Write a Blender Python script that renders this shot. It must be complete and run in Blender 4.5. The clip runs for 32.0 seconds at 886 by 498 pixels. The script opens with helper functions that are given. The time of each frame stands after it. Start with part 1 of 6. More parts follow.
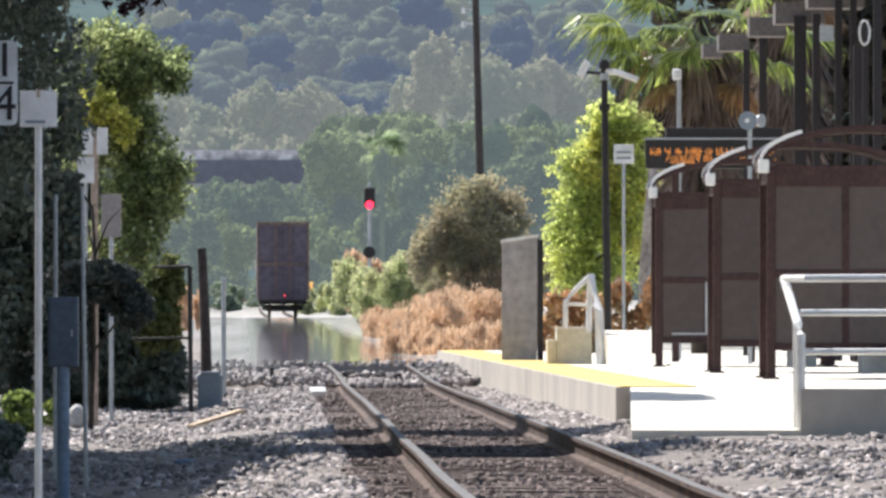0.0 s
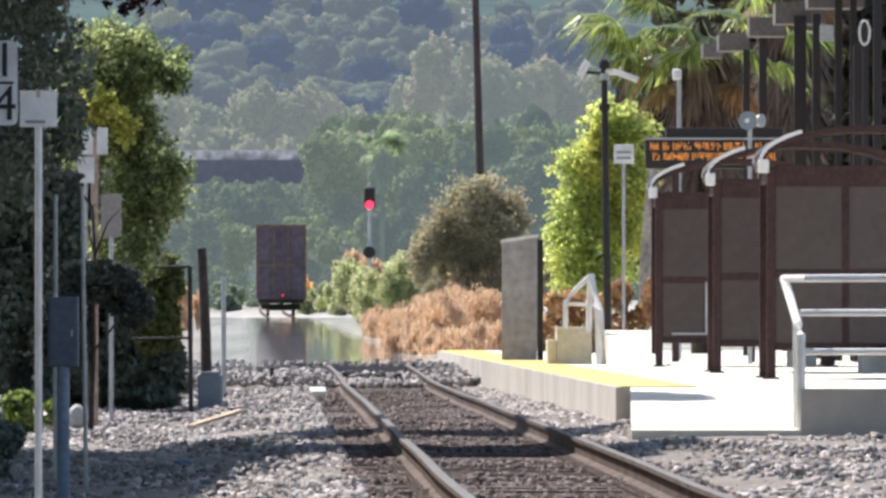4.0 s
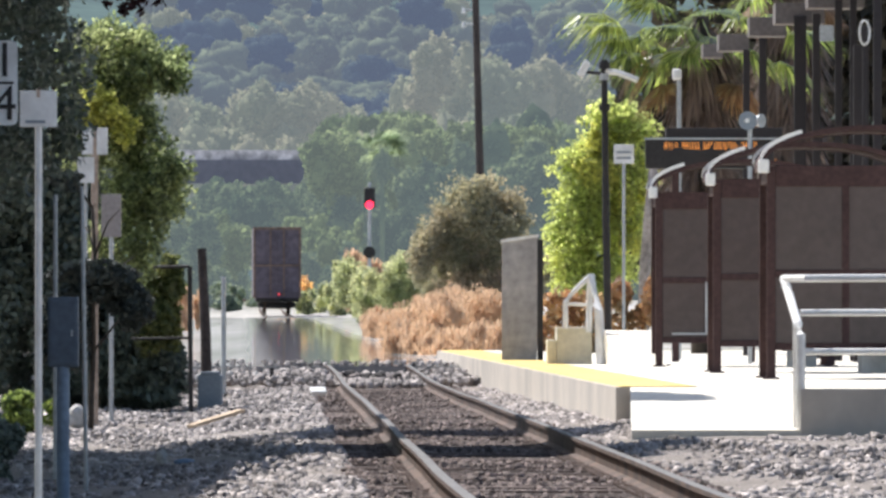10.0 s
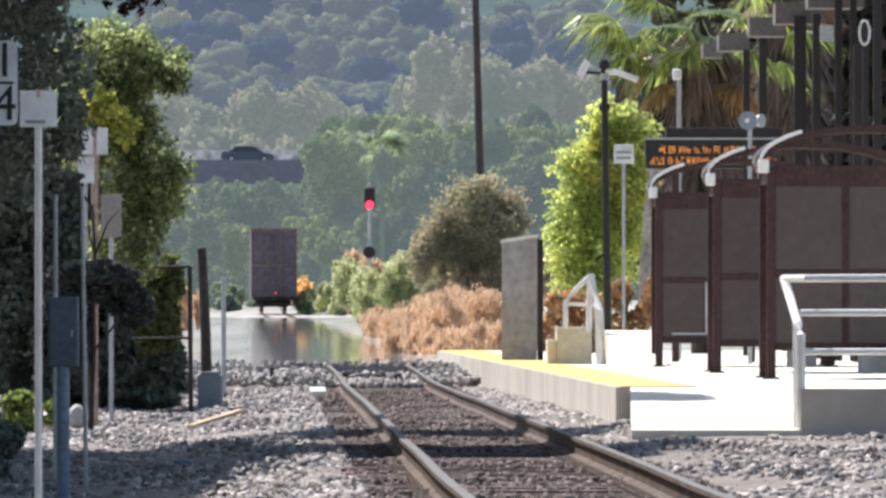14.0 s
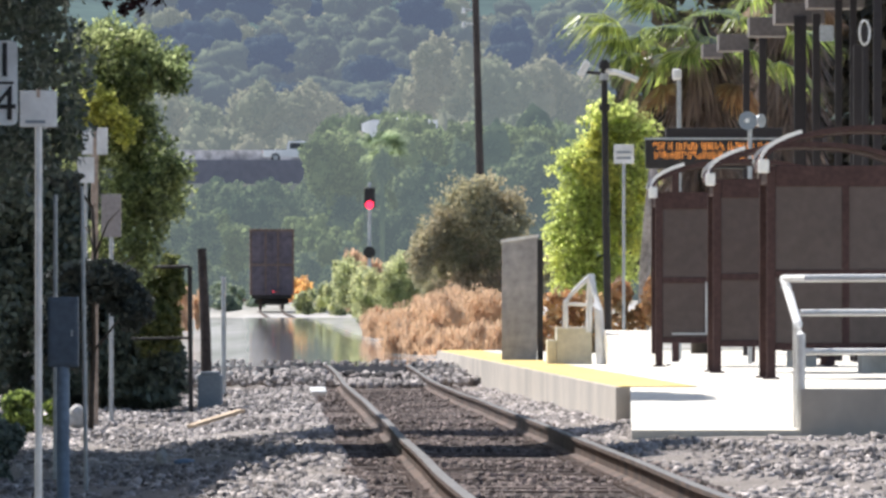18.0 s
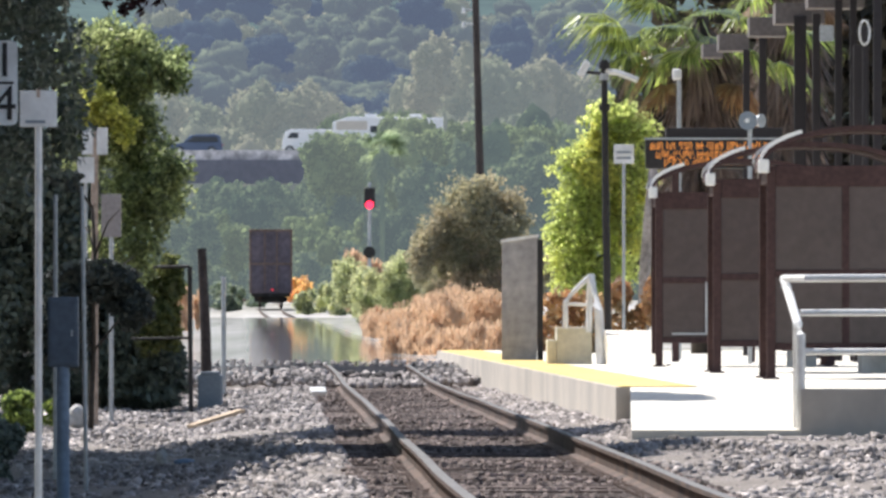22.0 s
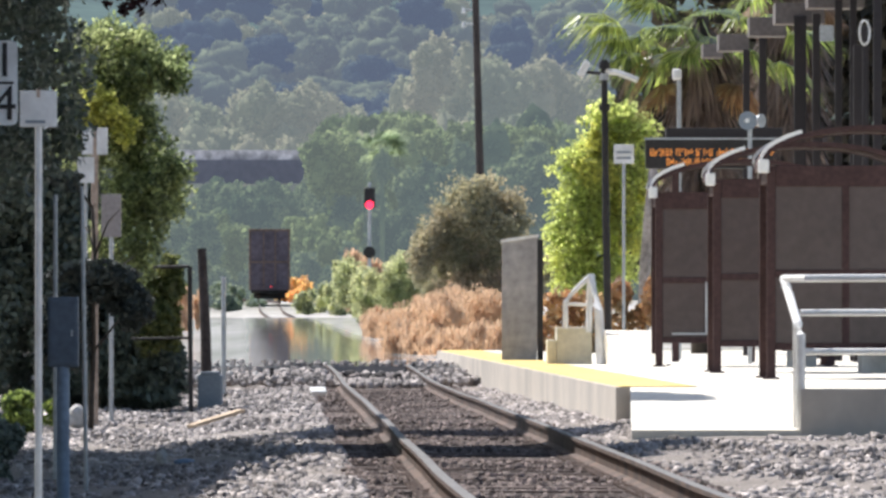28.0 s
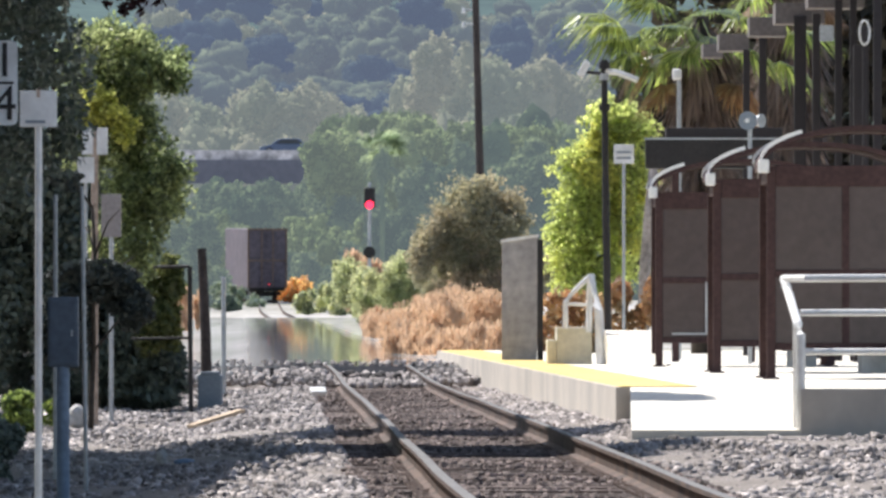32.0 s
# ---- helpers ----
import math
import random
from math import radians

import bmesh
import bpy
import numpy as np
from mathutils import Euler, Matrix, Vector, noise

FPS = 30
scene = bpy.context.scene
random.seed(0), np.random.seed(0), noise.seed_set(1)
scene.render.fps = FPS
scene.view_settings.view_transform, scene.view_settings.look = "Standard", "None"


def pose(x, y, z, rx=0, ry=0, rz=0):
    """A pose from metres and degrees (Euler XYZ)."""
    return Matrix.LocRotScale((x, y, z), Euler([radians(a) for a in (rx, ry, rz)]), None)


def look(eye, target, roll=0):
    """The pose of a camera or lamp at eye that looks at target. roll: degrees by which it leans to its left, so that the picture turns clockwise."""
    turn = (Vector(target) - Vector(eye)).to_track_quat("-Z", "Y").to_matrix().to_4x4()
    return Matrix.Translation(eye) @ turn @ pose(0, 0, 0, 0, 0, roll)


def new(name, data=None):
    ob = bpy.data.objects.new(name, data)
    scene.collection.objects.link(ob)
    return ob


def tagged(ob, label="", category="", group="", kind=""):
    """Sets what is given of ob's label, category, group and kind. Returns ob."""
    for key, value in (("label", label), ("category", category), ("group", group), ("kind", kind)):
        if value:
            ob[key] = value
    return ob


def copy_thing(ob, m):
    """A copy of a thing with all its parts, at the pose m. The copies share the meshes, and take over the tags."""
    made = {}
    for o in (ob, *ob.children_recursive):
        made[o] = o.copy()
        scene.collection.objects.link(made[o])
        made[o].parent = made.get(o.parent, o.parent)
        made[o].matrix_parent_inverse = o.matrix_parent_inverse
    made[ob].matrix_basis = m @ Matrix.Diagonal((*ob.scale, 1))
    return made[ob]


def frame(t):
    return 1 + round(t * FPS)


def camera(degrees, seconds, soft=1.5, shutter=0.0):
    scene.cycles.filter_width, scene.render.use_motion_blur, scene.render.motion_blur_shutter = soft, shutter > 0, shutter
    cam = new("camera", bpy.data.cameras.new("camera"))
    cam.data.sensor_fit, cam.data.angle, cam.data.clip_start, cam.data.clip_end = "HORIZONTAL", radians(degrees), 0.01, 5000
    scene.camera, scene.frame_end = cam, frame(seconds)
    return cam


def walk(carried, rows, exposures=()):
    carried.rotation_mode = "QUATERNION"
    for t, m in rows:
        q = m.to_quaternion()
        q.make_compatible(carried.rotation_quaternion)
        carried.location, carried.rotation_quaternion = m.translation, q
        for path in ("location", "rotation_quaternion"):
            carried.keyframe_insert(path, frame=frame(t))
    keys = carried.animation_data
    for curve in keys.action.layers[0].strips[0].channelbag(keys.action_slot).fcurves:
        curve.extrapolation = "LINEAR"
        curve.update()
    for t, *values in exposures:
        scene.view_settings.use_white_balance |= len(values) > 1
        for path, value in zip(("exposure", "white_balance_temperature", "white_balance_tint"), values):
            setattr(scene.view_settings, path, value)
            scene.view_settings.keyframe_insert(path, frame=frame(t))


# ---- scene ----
import functools

CAM_Z = 1.05
SLANT = -0.01785          # sideways run of the straight track for each metre ahead


def platform_x(d):
    """Sideways place of the line that the platform follows, d metres ahead."""
    return 2.06 + SLANT * d


def track_x(d):
    """Sideways place of the track's middle, d metres ahead."""
    k = min(1.0, max(0.0, (d - 190) / 70))
    k = k * k * (3 - 2 * k)
    x = (1.86 - 0.01467 * d) * (1 - k) + platform_x(d) * k
    x += float(np.interp(d, (560, 640, 690, 750), (0.0, 0.33, 0.3, 0.0)))
    if d > 845:
        x -= (d - 845) ** 2 / 240
    return x


def track_z(d):
    """Height of the rail tops: a gentle fall along the station, then a slow climb."""
    if d < 215:
        return float(np.interp(d, (40, 186, 194, 205, 215), (-0.003, -0.142, -0.135, -0.06, 0.015)))
    z = 0.0015 * (d - 205)
    if d > 646:
        z += 0.0000195 * (d - 646) ** 2
    return z


cam = camera(4.489, 32.0, soft=2.9)
tilt = 0.31226
walk(cam, [(0, pose(0, 0, CAM_Z, 90 + tilt, 0, 0)), (32, pose(0, 0, CAM_Z, 90 + tilt, 0, 0))], exposures=[(0, 0.55), (32, 0.55)])

# ---- light ----
SUN_EL, SUN_AZ = radians(52), radians(-34)      # behind the scene, to its left
world = bpy.data.worlds.new("world")
scene.world = world
world.use_nodes = True
wn = world.node_tree.nodes
sky = wn.new("ShaderNodeTexSky")
sky.sky_type = "NISHITA"
sky.sun_disc = False
sky.sun_elevation, sky.sun_rotation = SUN_EL, SUN_AZ
sky.dust_density = 1.6
wn["Background"].inputs["Strength"].default_value = 0.105
world.node_tree.links.new(sky.outputs[0], wn["Background"].inputs["Color"])
sun = new("sun", bpy.data.lights.new("sun", "SUN"))
sun.data.energy, sun.data.angle, sun.data.color = 5.0, radians(0.55), (1.0, 0.955, 0.925)
to_sun = Vector((math.sin(SUN_AZ) * math.cos(SUN_EL), math.cos(SUN_AZ) * math.cos(SUN_EL), math.sin(SUN_EL)))
sun.matrix_basis = look(to_sun * 300, (0, 0, 0))


# ---- materials ----
def mat(name, color, rough=0.8, metal=0.0, vary=0.25, grain=30.0, stain=1.5, bump=0.3, tint=None, rand=0.0, island=0.0, depth=0.01, spec=0.4, glow=None, stretch=None):
    """A surface with fine grain and broad stains; tint is the colour of the stains; rand varies it from piece to piece."""
    m = bpy.data.materials.new(name)
    m.use_nodes = True
    n, l = m.node_tree.nodes, m.node_tree.links
    b = n["Principled BSDF"]
    b.inputs["Roughness"].default_value, b.inputs["Metallic"].default_value = rough, metal
    b.inputs["Specular IOR Level"].default_value = spec
    co = n.new("ShaderNodeTexCoord")
    fine = n.new("ShaderNodeTexNoise")
    fine.inputs["Scale"].default_value, fine.inputs["Detail"].default_value = grain, 6
    wide = n.new("ShaderNodeTexNoise")
    wide.inputs["Scale"].default_value, wide.inputs["Detail"].default_value = stain, 4
    where = co.outputs["Object"]
    if stretch:
        mp = n.new("ShaderNodeMapping")
        mp.inputs["Scale"].default_value = stretch
        l.new(where, mp.inputs["Vector"])
        where = mp.outputs[0]
    for t in (fine, wide):
        l.new(where, t.inputs["Vector"])
    mix = n.new("ShaderNodeMix")
    mix.data_type = "RGBA"
    dark = tint or tuple(c * (1 - vary) for c in color)
    mix.inputs["A"].default_value, mix.inputs["B"].default_value = (*color, 1), (*dark, 1)
    ramp = n.new("ShaderNodeMapRange")
    ramp.inputs["From Min"].default_value, ramp.inputs["From Max"].default_value = 0.38, 0.66
    l.new(wide.outputs["Fac"], ramp.inputs["Value"])
    l.new(ramp.outputs[0], mix.inputs["Factor"])
    hsv = n.new("ShaderNodeHueSaturation")
    l.new(mix.outputs["Result"], hsv.inputs["Color"])
    val = n.new("ShaderNodeMapRange")
    val.inputs["To Min"].default_value, val.inputs["To Max"].default_value = 1 - vary, 1 + vary
    val.inputs["From Min"].default_value, val.inputs["From Max"].default_value = 0.3, 0.7
    l.new(fine.outputs["Fac"], val.inputs["Value"])
    out = val.outputs[0]
    if rand or island:
        src = n.new("ShaderNodeObjectInfo").outputs["Random"] if rand else n.new("ShaderNodeNewGeometry").outputs["Random Per Island"]
        k = rand or island
        rr = n.new("ShaderNodeMapRange")
        rr.inputs["To Min"].default_value, rr.inputs["To Max"].default_value = 1 - k, 1 + k
        l.new(src, rr.inputs["Value"])
        mul = n.new("ShaderNodeMath")
        mul.operation = "MULTIPLY"
        l.new(out, mul.inputs[0]), l.new(rr.outputs[0], mul.inputs[1])
        out = mul.outputs[0]
    l.new(out, hsv.inputs["Value"])
    l.new(hsv.outputs[0], b.inputs["Base Color"])
    if bump:
        bp = n.new("ShaderNodeBump")
        bp.inputs["Strength"].default_value, bp.inputs["Distance"].default_value = bump, depth
        l.new(fine.outputs["Fac"], bp.inputs["Height"])
        l.new(bp.outputs[0], b.inputs["Normal"])
    if glow:
        b.inputs["Emission Color"].default_value, b.inputs["Emission Strength"].default_value = (*glow[:3], 1), glow[3]
    return m


def leaf_mat(name, color, other, through_it=0.4, vary=0.35, gloss=0.5, haze=None, lift_by=1.6, blotch=None, dusty=0.0):
    """Leaves: each one a little different, lit through from behind. dusty: bluish sheen that pales them as haze would.
    haze: distance haze painted in as emission.
    """
    m = bpy.data.materials.new(name)
    m.use_nodes = True
    n, l = m.node_tree.nodes, m.node_tree.links
    b = n["Principled BSDF"]
    b.inputs["Roughness"].default_value, b.inputs["Specular IOR Level"].default_value = gloss, 0.0 if haze or dusty else 0.35
    b.inputs["Sheen Weight"].default_value, b.inputs["Sheen Roughness"].default_value = dusty, 0.6
    b.inputs["Sheen Tint"].default_value = (0.8, 0.92, 1.0, 1)
    geo = n.new("ShaderNodeNewGeometry")
    mix = n.new("ShaderNodeMix")
    mix.data_type = "RGBA"
    mix.inputs["A"].default_value, mix.inputs["B"].default_value = (*color, 1), (*other, 1)
    co = n.new("ShaderNodeTexCoord")
    wide = n.new("ShaderNodeTexNoise")
    wide.inputs["Scale"].default_value = blotch or (0.9 if not haze else 0.09)
    l.new(co.outputs["Object"], wide.inputs["Vector"])
    add = n.new("ShaderNodeMath")
    add.operation = "MULTIPLY_ADD"
    add.inputs[1].default_value, add.inputs[2].default_value = 0.5, -0.05
    l.new(geo.outputs["Random Per Island"], add.inputs[0])
    ad2 = n.new("ShaderNodeMath")
    ad2.operation = "MULTIPLY_ADD"
    ad2.inputs[1].default_value = 2.2
    ad2.use_clamp = True
    sub = n.new("ShaderNodeMath")
    sub.operation = "SUBTRACT"
    sub.inputs[1].default_value = 0.42
    l.new(wide.outputs["Fac"], sub.inputs[0])
    l.new(sub.outputs[0], ad2.inputs[0]), l.new(add.outputs[0], ad2.inputs[2])
    l.new(ad2.outputs[0], mix.inputs["Factor"])
    hsv = n.new("ShaderNodeHueSaturation")
    rr = n.new("ShaderNodeMapRange")
    rr.inputs["To Min"].default_value, rr.inputs["To Max"].default_value = 1 - vary, 1 + vary
    l.new(geo.outputs["Random Per Island"], rr.inputs["Value"])
    l.new(rr.outputs[0], hsv.inputs["Value"])
    l.new(mix.outputs["Result"], hsv.inputs["Color"])
    l.new(hsv.outputs[0], b.inputs["Base Color"])
    tr = n.new("ShaderNodeBsdfTranslucent")
    lift = n.new("ShaderNodeHueSaturation")
    lift.inputs["Value"].default_value, lift.inputs["Saturation"].default_value = lift_by, 1.08
    l.new(hsv.outputs[0], lift.inputs["Color"]), l.new(lift.outputs[0], tr.inputs["Color"])
    sh = n.new("ShaderNodeMixShader")
    sh.inputs[0].default_value = through_it
    l.new(b.outputs[0], sh.inputs[1]), l.new(tr.outputs[0], sh.inputs[2])
    l.new(sh.outputs[0], n["Material Output"].inputs["Surface"])
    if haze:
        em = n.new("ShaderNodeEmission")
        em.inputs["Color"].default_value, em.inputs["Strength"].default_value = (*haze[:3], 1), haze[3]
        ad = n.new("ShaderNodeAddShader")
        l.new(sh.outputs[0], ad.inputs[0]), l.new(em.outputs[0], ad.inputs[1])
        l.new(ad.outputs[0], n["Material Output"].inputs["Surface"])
    return m


def glow_mat(name, color, power):
    m = bpy.data.materials.new(name)
    m.use_nodes = True
    b = m.node_tree.nodes["Principled BSDF"]
    b.inputs["Base Color"].default_value = (*color, 1)
    b.inputs["Emission Color"].default_value, b.inputs["Emission Strength"].default_value = (*color, 1), power
    return m


M_BALLAST = mat("ballast", (0.36, 0.325, 0.307), 0.85, vary=0.35, grain=40, stain=0.6, island=0.6, bump=0.4)
M_CRIB = mat("crib_stone", (0.19, 0.15, 0.135), 0.9, vary=0.4, grain=40, stain=0.6, island=0.6, bump=0.4)
M_DARKROCK = mat("dark_rock", (0.05, 0.045, 0.045), 0.9, vary=0.3, grain=20, stain=4)
M_ROCK2 = mat("grey_rock", (0.26, 0.22, 0.2), 0.9, vary=0.3, grain=20, stain=4)
M_DIRT = mat("dirt", (0.22, 0.195, 0.175), 0.95, vary=0.5, grain=24, stain=0.35, bump=0.6, tint=(0.17, 0.145, 0.125))
M_PALE = mat("pale_gravel", (0.42, 0.4, 0.38), 0.9, vary=0.3, grain=1.2, stain=0.05, bump=0.3, tint=(0.2, 0.2, 0.16))
M_TIE = mat("tie_wood", (0.085, 0.06, 0.052), 0.9, vary=0.35, grain=22, stain=2.5, bump=0.8, tint=(0.07, 0.05, 0.042), rand=0.3, stretch=(0.12, 1, 1))
M_RUST = mat("rail_rust", (0.12, 0.076, 0.057), 0.85, vary=0.4, grain=18, stain=0.8, bump=0.4, tint=(0.045, 0.031, 0.027))
M_RAILTOP = mat("rail_top", (0.13, 0.125, 0.12), 0.7, 0.15, vary=0.2, grain=30, stain=0.5, bump=0.1)
M_CONC = mat("concrete", (0.58, 0.52, 0.445), 0.85, vary=0.08, grain=5, stain=0.5, bump=0.12, tint=(0.45, 0.41, 0.36))
M_WALK = mat("platform_concrete", (0.72, 0.68, 0.59), 0.8, vary=0.08, grain=14, stain=0.5, bump=0.2, tint=(0.6, 0.56, 0.48))
M_YELLOW = mat("yellow_strip", (0.74, 0.5, 0.11), 0.65, vary=0.12, grain=20, stain=1.2, bump=0.2, tint=(0.66, 0.48, 0.16))
M_WHITE = mat("white_paint", (0.88, 0.88, 0.86), 0.45, vary=0.06, grain=25, stain=2.5, bump=0.1, tint=(0.68, 0.67, 0.64))
M_GREYPAINT = mat("grey_paint", (0.25, 0.29, 0.33), 0.5, vary=0.12, grain=20, stain=2, bump=0.15)
M_BOXPAINT = mat("blue_grey_paint", (0.11, 0.14, 0.18), 0.55, vary=0.16, grain=20, stain=2, bump=0.15)
M_BLUEPOST = mat("blue_post_paint", (0.2, 0.27, 0.36), 0.5, vary=0.2, grain=18, stain=2, bump=0.15)
M_GALV = mat("galvanised", (0.5, 0.52, 0.53), 0.5, 0.5, vary=0.18, grain=22, stain=2, bump=0.15)
M_BROWN = mat("brown_steel", (0.075, 0.044, 0.042), 0.75, vary=0.22, grain=16, stain=1.2, bump=0.15, spec=0.2)
M_PANEL = mat("brown_panel", (0.094, 0.07, 0.065), 0.3, vary=0.12, grain=9, stain=1.4, bump=0.06)
M_BLACK = mat("black_steel", (0.025, 0.022, 0.022), 0.5, vary=0.3, grain=20, stain=2, bump=0.15)
M_WOODPOLE = mat("pole_wood", (0.075, 0.06, 0.055), 0.9, vary=0.35, grain=12, stain=0.8, bump=0.5)
M_TANPOLE = mat("pole_tan", (0.48, 0.37, 0.29), 0.85, vary=0.35, grain=18, stain=1.5, bump=0.4)
M_BARK = mat("bark", (0.055, 0.045, 0.036), 0.95, vary=0.4, grain=9, stain=1, bump=0.9, depth=0.03)
M_PALEBARK = mat("pale_bark", (0.42, 0.37, 0.34), 0.9, vary=0.4, grain=9, stain=1.2, bump=0.8, depth=0.03)
M_TANPLATE = mat("tan_plate", (0.36, 0.32, 0.3), 0.6, vary=0.15, grain=18, stain=2, bump=0.1)
# boxcar and bridge colours are shifted bluish in place of distance haze
M_CAR_BROWN = mat("boxcar_paint", (0.13, 0.105, 0.13), 0.6, vary=0.25, grain=3, stain=0.7, bump=0.15, tint=(0.1, 0.085, 0.11))
M_CAR_EDGE = mat("boxcar_edge", (0.2, 0.135, 0.11), 0.7, vary=0.3, grain=5, stain=0.9, bump=0.15)
M_FASCIA = mat("bridge_concrete", (0.24, 0.24, 0.29), 0.9, vary=0.1, grain=1.5, stain=0.15, bump=0.2)
# paler colour and specks stand in for the barrier's sunlit top growth
M_BARRIER = mat("barrier_lit_specks", (0.7, 0.66, 0.66), 0.9, vary=0.45, grain=1.6, stain=0.5, bump=0.5, tint=(0.33, 0.32, 0.34))
M_ASPHALT = mat("freeway_concrete", (0.45, 0.44, 0.42), 0.9, vary=0.15, grain=2, stain=0.2)
# the hill's blue haze is put into its surface as a glow
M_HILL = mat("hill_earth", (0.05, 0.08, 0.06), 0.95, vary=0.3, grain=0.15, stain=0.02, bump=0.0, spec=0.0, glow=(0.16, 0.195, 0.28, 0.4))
# mirror-like surface imitating a heat mirage, with pale haze painted over it
M_SHEEN = mat("mirage_mirror", (0.3, 0.29, 0.29), 0.026, vary=0.15, grain=0.6, stain=0.08, bump=0.015, depth=0.02, spec=0.5)
_n, _l = M_SHEEN.node_tree.nodes, M_SHEEN.node_tree.links
_pale_haze, _half = _n.new("ShaderNodeBsdfDiffuse"), _n.new("ShaderNodeMixShader")
_co, _map, _nz, _mx = _n.new("ShaderNodeTexCoord"), _n.new("ShaderNodeMapping"), _n.new("ShaderNodeTexNoise"), _n.new("ShaderNodeMix")
_map.inputs["Scale"].default_value = (0.7, 0.016, 1)
_nz.inputs["Scale"].default_value, _nz.inputs["Detail"].default_value = 1.0, 3
_mx.data_type = "RGBA"
_mx.inputs["A"].default_value, _mx.inputs["B"].default_value = (0.12, 0.12, 0.1, 1), (0.75, 0.75, 0.74, 1)
_l.new(_co.outputs["Object"], _map.inputs["Vector"]), _l.new(_map.outputs[0], _nz.inputs["Vector"])
_l.new(_nz.outputs["Fac"], _mx.inputs["Factor"]), _l.new(_mx.outputs["Result"], _pale_haze.inputs["Color"])
# white haze is painted in along both sides, hardly any in the middle
_xyz, _off, _abs, _edge = _n.new("ShaderNodeSeparateXYZ"), _n.new("ShaderNodeMath"), _n.new("ShaderNodeMath"), _n.new("ShaderNodeMapRange")
_off.operation, _abs.operation = "MULTIPLY_ADD", "ABSOLUTE"
_off.inputs[1].default_value = -SLANT
_side = _n.new("ShaderNodeMath")
_side.inputs[1].default_value = -2.06
_edge.inputs["From Min"].default_value, _edge.inputs["From Max"].default_value = 1.2, 2.1
_edge.inputs["To Min"].default_value, _edge.inputs["To Max"].default_value = 0.02, 0.5
_l.new(_co.outputs["Object"], _xyz.inputs[0]), _l.new(_xyz.outputs["Y"], _off.inputs[0]), _l.new(_xyz.outputs["X"], _off.inputs[2])
_l.new(_off.outputs[0], _side.inputs[0]), _l.new(_side.outputs[0], _abs.inputs[0]), _l.new(_abs.outputs[0], _edge.inputs["Value"])
_l.new(_edge.outputs[0], _half.inputs[0])
_l.new(_n["Principled BSDF"].outputs[0], _half.inputs[1]), _l.new(_pale_haze.outputs[0], _half.inputs[2])
_l.new(_half.outputs[0], _n["Material Output"].inputs["Surface"])

M_LEAF_NEAR = leaf_mat("leaf_dark_green", (0.11, 0.14, 0.068), (0.23, 0.25, 0.125), 0.64, lift_by=2.3, gloss=0.3, vary=0.55)
# lighter olive and yellow-green put sunlight into the sprays' leaf colour
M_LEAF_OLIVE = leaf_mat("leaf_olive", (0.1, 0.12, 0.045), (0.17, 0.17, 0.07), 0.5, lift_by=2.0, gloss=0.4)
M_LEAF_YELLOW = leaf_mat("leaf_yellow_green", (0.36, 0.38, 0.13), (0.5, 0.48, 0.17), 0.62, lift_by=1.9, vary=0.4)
# shade is put into the next two leaf colours, the second near black
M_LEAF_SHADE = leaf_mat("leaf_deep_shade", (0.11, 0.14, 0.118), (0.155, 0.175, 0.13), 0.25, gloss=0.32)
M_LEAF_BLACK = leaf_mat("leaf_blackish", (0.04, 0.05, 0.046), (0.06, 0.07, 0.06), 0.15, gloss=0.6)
M_LEAF_UMBER = leaf_mat("leaf_umber", (0.06, 0.055, 0.04), (0.095, 0.075, 0.05), 0.2, gloss=0.8)
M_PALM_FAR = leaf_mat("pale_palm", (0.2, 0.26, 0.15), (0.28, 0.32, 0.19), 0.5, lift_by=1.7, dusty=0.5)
M_LEAF_MAROON = leaf_mat("leaf_maroon", (0.035, 0.015, 0.018), (0.05, 0.02, 0.02), 0.2)
M_LEAF_LIME = leaf_mat("leaf_lime", (0.22, 0.26, 0.1), (0.37, 0.39, 0.145), 0.66, lift_by=2.35, vary=0.4)
M_LEAF_PALM = leaf_mat("leaf_palm", (0.08, 0.12, 0.042), (0.25, 0.285, 0.08), 0.46, gloss=0.22, lift_by=2.1, vary=0.6)
M_LEAF_DEAD = leaf_mat("leaf_dead_palm", (0.165, 0.125, 0.105), (0.22, 0.165, 0.13), 0.35)
M_LEAF_RUST = leaf_mat("leaf_rust", (0.32, 0.18, 0.1), (0.24, 0.21, 0.11), 0.5, lift_by=1.8)
# distance haze is painted into these leaves as emission, paler colour or sheen
M_GRASS_DRY = leaf_mat("dry_grass", (0.54, 0.38, 0.25), (0.44, 0.325, 0.235), 0.5, dusty=0.4, vary=0.15)
M_FAR_GREEN = leaf_mat("green_haze_glow", (0.06, 0.09, 0.042), (0.185, 0.215, 0.105), 0.42, haze=(0.21, 0.245, 0.255, 0.36), blotch=0.2, vary=0.25)
M_FAR_DEEP = leaf_mat("deep_green_haze_glow", (0.03, 0.05, 0.028), (0.16, 0.185, 0.095), 0.38, haze=(0.195, 0.24, 0.265, 0.38), blotch=0.2, vary=0.25)
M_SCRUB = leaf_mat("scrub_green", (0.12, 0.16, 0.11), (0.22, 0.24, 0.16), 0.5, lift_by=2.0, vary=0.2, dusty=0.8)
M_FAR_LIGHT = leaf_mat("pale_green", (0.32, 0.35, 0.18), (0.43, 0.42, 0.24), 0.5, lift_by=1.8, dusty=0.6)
M_FAR_OLIVE = leaf_mat("olive_haze_glow", (0.12, 0.14, 0.09), (0.22, 0.2, 0.14), 0.35, haze=(0.22, 0.25, 0.28, 0.44), vary=0.2)
